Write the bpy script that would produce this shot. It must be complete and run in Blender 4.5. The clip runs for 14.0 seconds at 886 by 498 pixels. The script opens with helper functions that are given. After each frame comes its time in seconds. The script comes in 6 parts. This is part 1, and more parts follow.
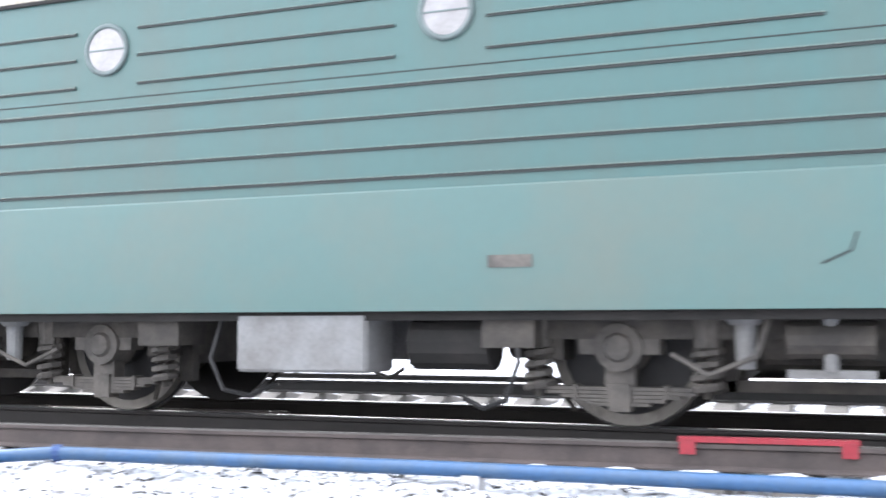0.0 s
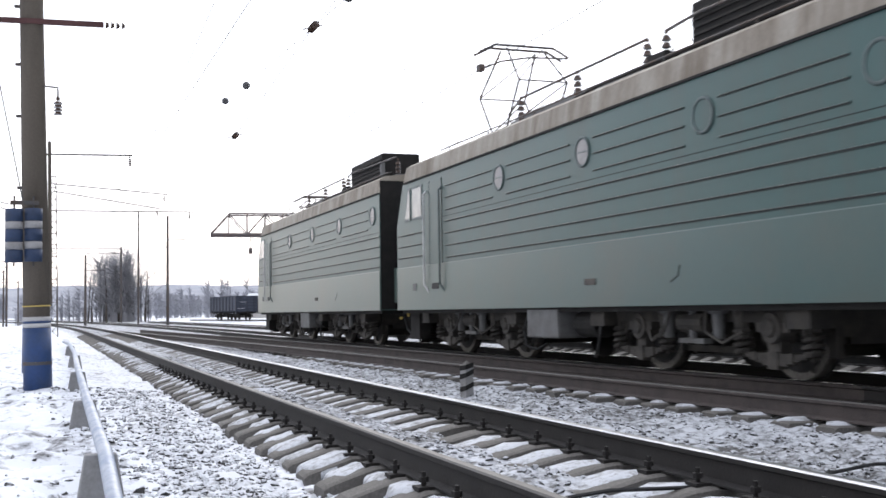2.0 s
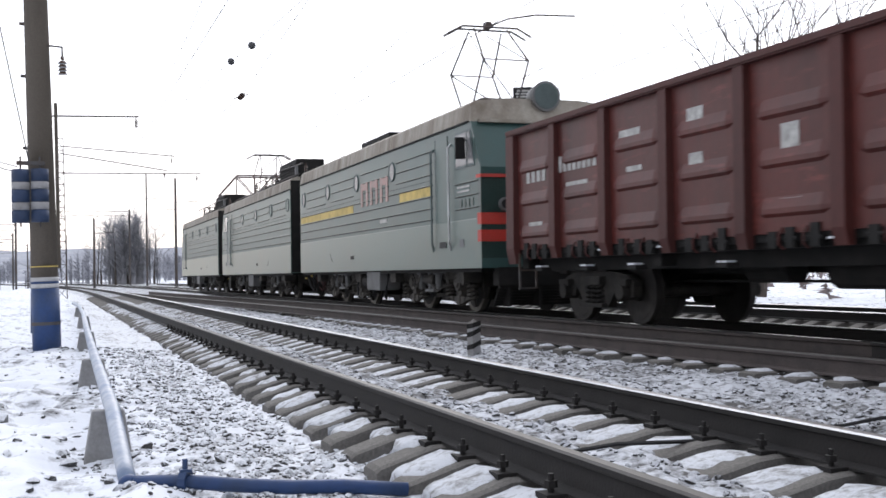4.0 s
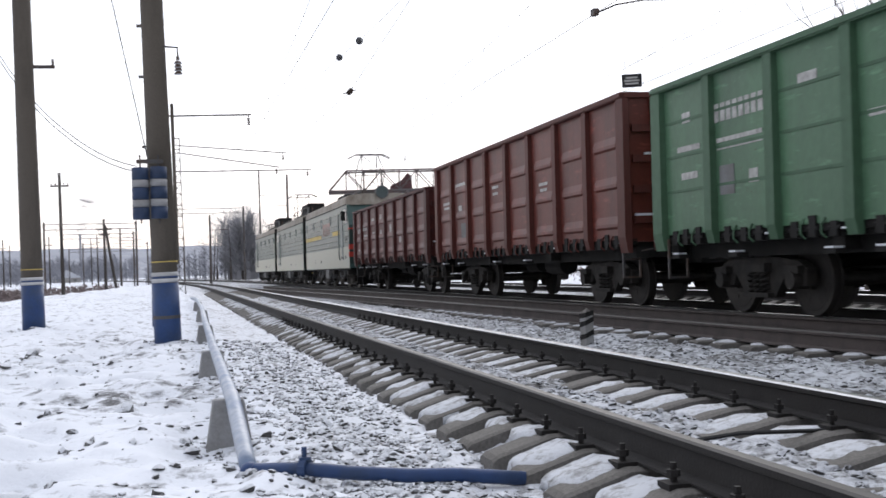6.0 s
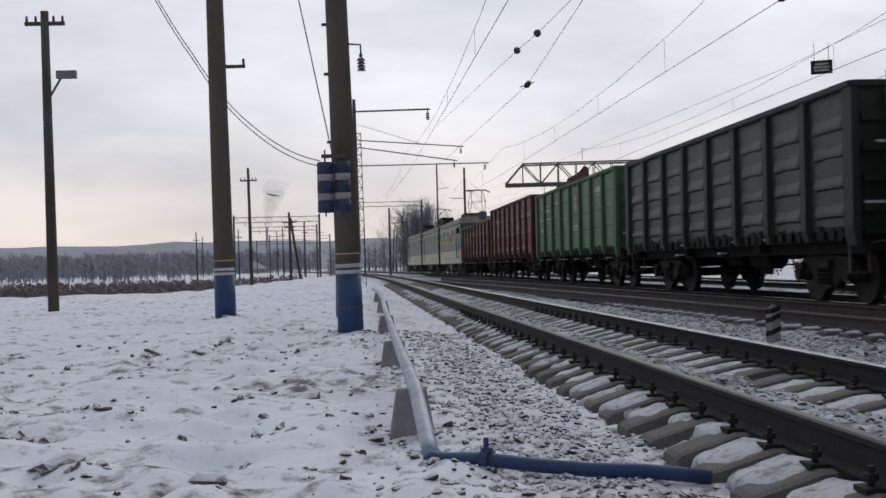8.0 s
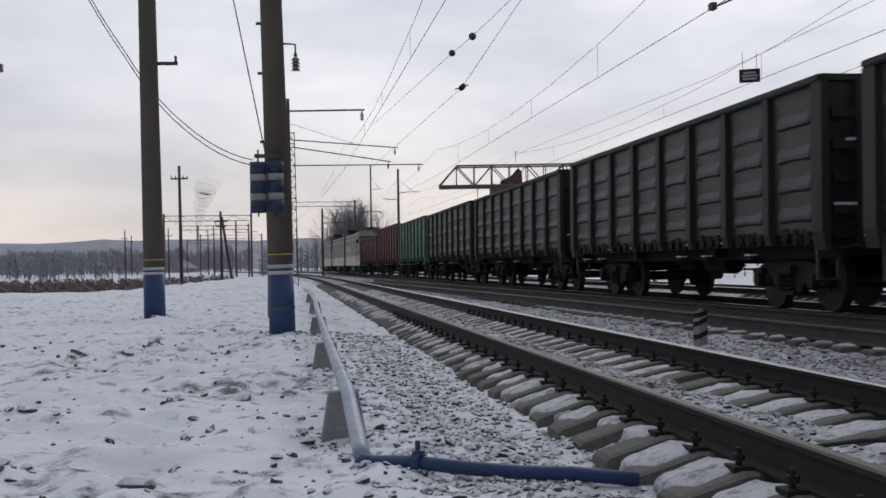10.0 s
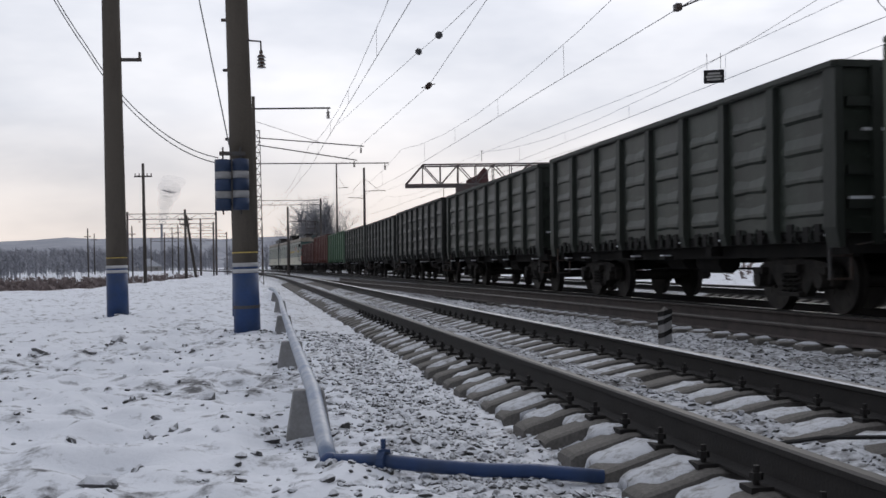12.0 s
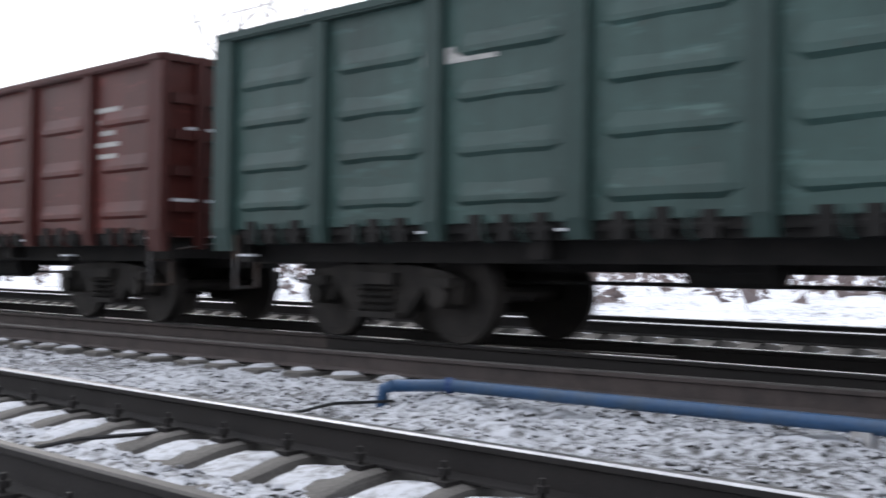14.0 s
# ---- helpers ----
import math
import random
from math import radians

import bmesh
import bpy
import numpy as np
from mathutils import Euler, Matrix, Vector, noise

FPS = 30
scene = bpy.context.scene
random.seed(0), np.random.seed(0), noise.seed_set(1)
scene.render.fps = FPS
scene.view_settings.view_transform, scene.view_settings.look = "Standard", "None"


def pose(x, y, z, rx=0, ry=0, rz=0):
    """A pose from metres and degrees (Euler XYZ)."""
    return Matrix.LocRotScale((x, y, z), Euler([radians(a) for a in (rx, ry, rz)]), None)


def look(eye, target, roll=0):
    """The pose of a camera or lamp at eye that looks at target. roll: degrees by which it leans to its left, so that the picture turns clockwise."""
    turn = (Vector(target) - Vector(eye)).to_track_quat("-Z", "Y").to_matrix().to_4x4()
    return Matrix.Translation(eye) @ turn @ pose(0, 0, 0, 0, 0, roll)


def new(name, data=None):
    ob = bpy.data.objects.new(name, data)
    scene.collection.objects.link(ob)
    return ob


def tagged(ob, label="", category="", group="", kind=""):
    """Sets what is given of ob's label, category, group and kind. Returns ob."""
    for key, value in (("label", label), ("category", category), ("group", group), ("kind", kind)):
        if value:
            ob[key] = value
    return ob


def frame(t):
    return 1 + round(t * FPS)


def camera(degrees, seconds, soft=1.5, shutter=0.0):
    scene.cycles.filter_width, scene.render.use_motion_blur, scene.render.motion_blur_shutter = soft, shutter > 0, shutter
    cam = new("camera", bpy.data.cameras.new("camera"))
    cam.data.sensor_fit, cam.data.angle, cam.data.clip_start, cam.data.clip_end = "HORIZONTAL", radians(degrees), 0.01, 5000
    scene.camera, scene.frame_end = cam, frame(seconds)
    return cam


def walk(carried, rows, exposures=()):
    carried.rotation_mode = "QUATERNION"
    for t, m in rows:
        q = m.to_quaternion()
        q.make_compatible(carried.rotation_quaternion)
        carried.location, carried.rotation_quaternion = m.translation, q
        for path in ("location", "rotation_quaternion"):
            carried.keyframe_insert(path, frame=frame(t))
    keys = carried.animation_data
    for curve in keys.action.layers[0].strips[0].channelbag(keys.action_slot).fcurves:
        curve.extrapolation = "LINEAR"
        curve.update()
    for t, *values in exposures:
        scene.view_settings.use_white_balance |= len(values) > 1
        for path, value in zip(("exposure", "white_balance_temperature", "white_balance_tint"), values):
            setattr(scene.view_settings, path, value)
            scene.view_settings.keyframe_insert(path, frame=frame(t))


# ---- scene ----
cam = camera(44.03, 14.0, soft=1.6, shutter=0.16)
# seconds, place, tilt, roll, yaw
PATH = [
    (0.0, -0.171, 0.08, 0.83, 93.52, 0.28, -68.12),
    (0.2, -0.095, 0.125, 0.817, 93.52, 0.61, -59.41),
    (0.5, 0.019, 0.053, 0.806, 93.73, 1.75, -45.99),
    (0.8, 0.062, 0.026, 0.777, 94.05, 1.98, -33.83),
    (1.0, 0.055, -0.019, 0.847, 94.0, 1.7, -27.18),
    (1.1, 0.058, 0.011, 0.8, 94.08, 1.57, -24.35),
    (1.3, 0.06, -0.009, 0.814, 93.95, 1.82, -19.7),
    (1.5, 0.061, -0.028, 0.829, 93.82, 2.06, -17.96),
    (2.0, 0.012, -0.065, 0.851, 93.21, 0.86, -19.97),
    (2.2, -0.018, -0.038, 0.827, 92.85, 0.55, -20.01),
    (4.3, 0.052, -0.035, 0.805, 91.03, 1.44, -19.17),
    (4.5, 0.058, -0.002, 0.794, 90.97, 1.55, -18.45),
    (5.0, 0.048, -0.03, 0.808, 91.03, 1.17, -17.78),
    (5.5, 0.053, 0.017, 0.792, 90.98, 1.67, -17.02),
    (6.0, 0.026, 0.022, 0.787, 90.94, 1.85, -13.86),
    (6.5, -0.001, 0.028, 0.782, 90.92, 2.02, -8.99),
    (7.0, -0.006, 0.022, 0.785, 90.84, 1.88, -5.28),
    (7.2, -0.004, 0.027, 0.783, 90.85, 1.65, -4.13),
    (9.3, -0.013, 0.003, 0.799, 90.75, 0.86, -6.85),
    (9.5, -0.014, 0.001, 0.8, 90.74, 0.78, -7.22),
    (10.0, -0.011, 0.0, 0.8, 90.82, 0.96, -8.18),
    (10.5, -0.017, 0.009, 0.798, 90.95, 0.86, -8.76),
    (11.0, -0.01, 0.012, 0.796, 90.95, 0.92, -9.25),
    (11.5, -0.011, 0.012, 0.795, 90.86, 0.75, -9.68),
    (12.0, -0.01, 0.016, 0.793, 90.74, 0.85, -9.96),
    (12.5, -0.005, 0.013, 0.797, 90.64, 0.79, -10.42),
    (13.0, 0.004, -0.008, 0.805, 90.59, 0.59, -11.65),
    (13.2, 0.023, -0.023, 0.814, 90.59, 0.37, -15.3),
    (13.5, 0.05, -0.044, 0.826, 90.59, 0.03, -24.28),
    (13.6, 0.084, 0.015, 0.778, 90.65, -0.12, -28.11),
    (13.8, 0.088, 0.005, 0.783, 90.71, -0.13, -36.83),
    (14.0, 0.012, -0.065, 0.797, 90.75, -0.38, -46.84),
]
EXPOSURES = [(0.0, 2.85), (0.6, 2.65), (1.1, 1.9), (1.5, 1.15), (2.2, 0.82), (4.3, 0.64), (5.5, 0.60), (6.0, 0.42), (6.5, 0.12),
             (7.2, -0.34), (9.3, -0.66), (11.0, -0.56), (12.5, -0.43), (13.2, -0.33), (13.5, 0.0), (14.0, 0.78)]
walk(cam, [(t, pose(x, y, z, a, b, c)) for t, x, y, z, a, b, c in PATH], EXPOSURES)

# ---- sky and light: winter overcast, brighter cloud ahead ----
SUN_AZ, SUN_EL = 18.0, 32.0
world = bpy.data.worlds.new("overcast_sky")
scene.world = world
world.use_nodes = True
wn, wl = world.node_tree.nodes, world.node_tree.links
wn.clear()
w_out = wn.new("ShaderNodeOutputWorld")
w_bg = wn.new("ShaderNodeBackground")
w_sky = wn.new("ShaderNodeTexSky")
w_sky.sky_type = 'NISHITA'
w_sky.sun_disc = False
w_sky.sun_elevation, w_sky.sun_rotation = radians(SUN_EL), radians(SUN_AZ)
w_geo = wn.new("ShaderNodeTexCoord")
w_sep = wn.new("ShaderNodeSeparateXYZ")
wl.new(w_geo.outputs["Generated"], w_sep.inputs[0])
w_ramp = wn.new("ShaderNodeValToRGB")
w_ramp.color_ramp.elements[0].position = 0.0
w_ramp.color_ramp.elements[0].color = (1.0, 0.90, 0.85, 1)
w_ramp.color_ramp.elements[1].position = 1.0
w_ramp.color_ramp.elements[1].color = (0.97, 1.0, 1.09, 1)
e = w_ramp.color_ramp.elements.new(0.3)
e.color = (0.945, 0.97, 1.045, 1)
e = w_ramp.color_ramp.elements.new(0.06)
e.color = (0.97, 0.91, 0.90, 1)
e = w_ramp.color_ramp.elements.new(0.14)
e.color = (0.90, 0.91, 0.97, 1)
wl.new(w_sep.outputs["Z"], w_ramp.inputs[0])
w_map = wn.new("ShaderNodeMapping")
w_map.inputs["Scale"].default_value = (1.0, 1.0, 3.2)
wl.new(w_geo.outputs["Generated"], w_map.inputs[0])
w_noise = wn.new("ShaderNodeTexNoise")
w_noise.inputs["Scale"].default_value = 3.0
w_noise.inputs["Detail"].default_value = 5.0
w_noise.inputs["Roughness"].default_value = 0.55
wl.new(w_map.outputs[0], w_noise.inputs["Vector"])
w_cr = wn.new("ShaderNodeValToRGB")
w_cr.color_ramp.elements[0].position, w_cr.color_ramp.elements[0].color = 0.35, (0.80, 0.82, 0.86, 1)
w_cr.color_ramp.elements[1].position, w_cr.color_ramp.elements[1].color = 0.68, (1.22, 1.2, 1.18, 1)
wl.new(w_noise.outputs["Fac"], w_cr.inputs[0])
w_mul = wn.new("ShaderNodeMixRGB")
w_mul.blend_type = 'MULTIPLY'
w_mul.inputs[0].default_value = 1.0
wl.new(w_ramp.outputs[0], w_mul.inputs[1])
wl.new(w_cr.outputs[0], w_mul.inputs[2])
w_skyk = wn.new("ShaderNodeMixRGB")
w_skyk.blend_type = 'MULTIPLY'
w_skyk.inputs[0].default_value = 1.0
w_skyk.inputs[2].default_value = (0.10, 0.10, 0.10, 1)
wl.new(w_sky.outputs[0], w_skyk.inputs[1])
w_mix = wn.new("ShaderNodeMixRGB")
w_mix.inputs[0].default_value = 0.92
wl.new(w_skyk.outputs[0], w_mix.inputs[1])
wl.new(w_mul.outputs[0], w_mix.inputs[2])
# the veiled sun brightens its side of the cloud
w_dot = wn.new("ShaderNodeVectorMath")
w_dot.operation = 'DOT_PRODUCT'
w_dot.inputs[1].default_value = (math.sin(radians(SUN_AZ)) * math.cos(radians(SUN_EL)), math.cos(radians(SUN_AZ)) * math.cos(radians(SUN_EL)), math.sin(radians(SUN_EL)))
wl.new(w_geo.outputs["Generated"], w_dot.inputs[0])
w_half = wn.new("ShaderNodeMath")
w_half.operation = 'MULTIPLY_ADD'
w_half.inputs[1].default_value, w_half.inputs[2].default_value = 0.5, 0.5
wl.new(w_dot.outputs["Value"], w_half.inputs[0])
w_pow = wn.new("ShaderNodeMath")
w_pow.operation = 'POWER'
w_pow.inputs[1].default_value = 2.5
wl.new(w_half.outputs[0], w_pow.inputs[0])
w_veil = wn.new("ShaderNodeMath")
w_veil.operation = 'MULTIPLY_ADD'
w_veil.inputs[1].default_value, w_veil.inputs[2].default_value = 0.92, 0.50
wl.new(w_pow.outputs[0], w_veil.inputs[0])
w_glow = wn.new("ShaderNodeVectorMath")
w_glow.operation = 'SCALE'
wl.new(w_mix.outputs[0], w_glow.inputs[0])
wl.new(w_veil.outputs[0], w_glow.inputs["Scale"])
wl.new(w_glow.outputs[0], w_bg.inputs[0])
w_bg.inputs[1].default_value = 1.0
wl.new(w_bg.outputs[0], w_out.inputs[0])

sun = new("sun", bpy.data.lights.new("sun", 'SUN'))
sun.data.energy, sun.data.angle, sun.data.color = 0.5, radians(25), (1.0, 0.95, 0.9)
sun.matrix_world = look((60 * math.sin(radians(SUN_AZ)), 60 * math.cos(radians(SUN_AZ)), 60 * math.tan(radians(SUN_EL))), (0, 0, 0))


# ---- materials ----
def mat(name, base, rough=0.7, metal=0.0, dirt=None, dirt_amount=0.5, scale=1.5, fine=30.0, bump=0.15, streak=False, spec=0.4, vary=0.22, scuff=None, coat=0.0, dust=0.0):
    """Painted, cast or mineral surface: two scales of variation and a fine relief. streak: dirt runs down."""
    m = bpy.data.materials.new(name)
    m.use_nodes = True
    n, l = m.node_tree.nodes, m.node_tree.links
    b = n["Principled BSDF"]
    b.inputs["Roughness"].default_value, b.inputs["Metallic"].default_value = rough, metal
    b.inputs["Specular IOR Level"].default_value = spec
    b.inputs["Coat Weight"].default_value, b.inputs["Coat Roughness"].default_value = coat, 0.32
    b.inputs["Sheen Weight"].default_value, b.inputs["Sheen Roughness"].default_value, b.inputs["Sheen Tint"].default_value = dust, 0.28, (1.0, 0.92, 0.74, 1)
    dirt = dirt or tuple(c * 0.6 for c in base)
    co = n.new("ShaderNodeTexCoord")
    mp = n.new("ShaderNodeMapping")
    l.new(co.outputs["Object"], mp.inputs[0])
    if streak:
        mp.inputs["Scale"].default_value = (1.0, 1.6, 0.22)
    a = n.new("ShaderNodeTexNoise")
    a.inputs["Scale"].default_value, a.inputs["Detail"].default_value, a.inputs["Roughness"].default_value = scale, 6.0, 0.62
    l.new(mp.outputs[0], a.inputs["Vector"])
    r = n.new("ShaderNodeValToRGB")
    r.color_ramp.elements[0].position, r.color_ramp.elements[1].position = 0.62 - 0.4 * dirt_amount, 0.82 - 0.2 * dirt_amount
    l.new(a.outputs["Fac"], r.inputs[0])
    x = n.new("ShaderNodeMixRGB")
    x.inputs[1].default_value, x.inputs[2].default_value = (*base, 1), (*dirt, 1)
    l.new(r.outputs[0], x.inputs[0])
    f = n.new("ShaderNodeTexNoise")
    f.inputs["Scale"].default_value, f.inputs["Detail"].default_value = fine, 4.0
    l.new(co.outputs["Object"], f.inputs["Vector"])
    v = n.new("ShaderNodeMapRange")
    v.inputs[3].default_value, v.inputs[4].default_value = 1 - vary, 1 + vary
    l.new(f.outputs["Fac"], v.inputs[0])
    oi = n.new("ShaderNodeObjectInfo")
    v2 = n.new("ShaderNodeMapRange")
    v2.inputs[3].default_value, v2.inputs[4].default_value = 0.93, 1.07
    l.new(oi.outputs["Random"], v2.inputs[0])
    mm = n.new("ShaderNodeMath")
    mm.operation = 'MULTIPLY'
    l.new(v.outputs[0], mm.inputs[0])
    l.new(v2.outputs[0], mm.inputs[1])
    colour = x
    if scuff:
        for sc, stretch, lo, hi, tint in ((2.6, (1.0, 0.55, 2.6), 0.57, 0.72, scuff), (7.0, (1.0, 1.0, 1.0), 0.64, 0.70, (0.055, 0.030, 0.022))):
            wmap = n.new("ShaderNodeMapping")
            wmap.inputs["Scale"].default_value = stretch
            l.new(co.outputs["Object"], wmap.inputs[0])
            wn_ = n.new("ShaderNodeTexNoise")
            wn_.inputs["Scale"].default_value, wn_.inputs["Detail"].default_value, wn_.inputs["Roughness"].default_value = sc, 8.0, 0.7
            l.new(wmap.outputs[0], wn_.inputs["Vector"])
            wr = n.new("ShaderNodeValToRGB")
            wr.color_ramp.elements[0].position, wr.color_ramp.elements[1].position = lo, hi
            wr.color_ramp.elements[1].color = (0.7, 0.7, 0.7, 1)
            l.new(wn_.outputs["Fac"], wr.inputs[0])
            wx = n.new("ShaderNodeMixRGB")
            l.new(wr.outputs[0], wx.inputs[0])
            l.new(colour.outputs[0], wx.inputs[1])
            wx.inputs[2].default_value = (*tint, 1)
            colour = wx
    s = n.new("ShaderNodeVectorMath")
    s.operation = 'SCALE'
    l.new(colour.outputs[0], s.inputs[0])
    l.new(mm.outputs[0], s.inputs["Scale"])
    l.new(s.outputs[0], b.inputs["Base Color"])
    if bump:
        bp = n.new("ShaderNodeBump")
        bp.inputs["Strength"].default_value, bp.inputs["Distance"].default_value = bump, 0.02
        l.new(f.outputs["Fac"], bp.inputs["Height"])
        l.new(bp.outputs[0], b.inputs["Normal"])
    return m


def snowy(name, stone, snow=(0.68, 0.70, 0.745), lo=0.5, hi=0.6, scale=6.0, fine=40.0, up=0.0, bump=0.6):
    """Snow lying in patches over a dark ground; up: how much the slope of a face decides."""
    m = bpy.data.materials.new(name)
    m.use_nodes = True
    n, l = m.node_tree.nodes, m.node_tree.links
    b = n["Principled BSDF"]
    b.inputs["Roughness"].default_value, b.inputs["Specular IOR Level"].default_value = 0.85, 0.2
    g = n.new("ShaderNodeNewGeometry")
    a = n.new("ShaderNodeTexNoise")
    a.inputs["Scale"].default_value, a.inputs["Detail"].default_value, a.inputs["Roughness"].default_value = scale, 8.0, 0.68
    l.new(g.outputs["Position"], a.inputs["Vector"])
    big = n.new("ShaderNodeTexNoise")
    big.inputs["Scale"].default_value, big.inputs["Detail"].default_value = 0.55, 3.0
    l.new(g.outputs["Position"], big.inputs["Vector"])
    sp = n.new("ShaderNodeSeparateXYZ")
    l.new(g.outputs["Normal"], sp.inputs[0])
    add = n.new("ShaderNodeMath")
    add.operation = 'MULTIPLY_ADD'
    add.inputs[1].default_value, add.inputs[2].default_value = 0.35, -0.175
    l.new(big.outputs["Fac"], add.inputs[0])
    add2 = n.new("ShaderNodeMath")
    add2.operation = 'ADD'
    l.new(a.outputs["Fac"], add2.inputs[0])
    l.new(add.outputs[0], add2.inputs[1])
    upn = n.new("ShaderNodeMath")
    upn.operation = 'MULTIPLY_ADD'
    upn.inputs[1].default_value = up
    l.new(sp.outputs["Z"], upn.inputs[0])
    l.new(add2.outputs[0], upn.inputs[2])
    r = n.new("ShaderNodeValToRGB")
    r.color_ramp.elements[0].position, r.color_ramp.elements[1].position = lo, hi
    l.new(upn.outputs[0], r.inputs[0])
    f = n.new("ShaderNodeTexNoise")
    f.inputs["Scale"].default_value, f.inputs["Detail"].default_value = fine, 4.0
    l.new(g.outputs["Position"], f.inputs["Vector"])
    st = n.new("ShaderNodeMixRGB")
    st.inputs[1].default_value, st.inputs[2].default_value = (*[c * 0.45 for c in stone], 1), (*[c * 1.5 for c in stone], 1)
    l.new(f.outputs["Fac"], st.inputs[0])
    x = n.new("ShaderNodeMixRGB")
    l.new(r.outputs[0], x.inputs[0])
    l.new(st.outputs[0], x.inputs[1])
    x.inputs[2].default_value = (*snow, 1)
    l.new(x.outputs[0], b.inputs["Base Color"])
    bp = n.new("ShaderNodeBump")
    bp.inputs["Strength"].default_value, bp.inputs["Distance"].default_value = bump, 0.03
    l.new(add2.outputs[0], bp.inputs["Height"])
    l.new(bp.outputs[0], b.inputs["Normal"])
    return m


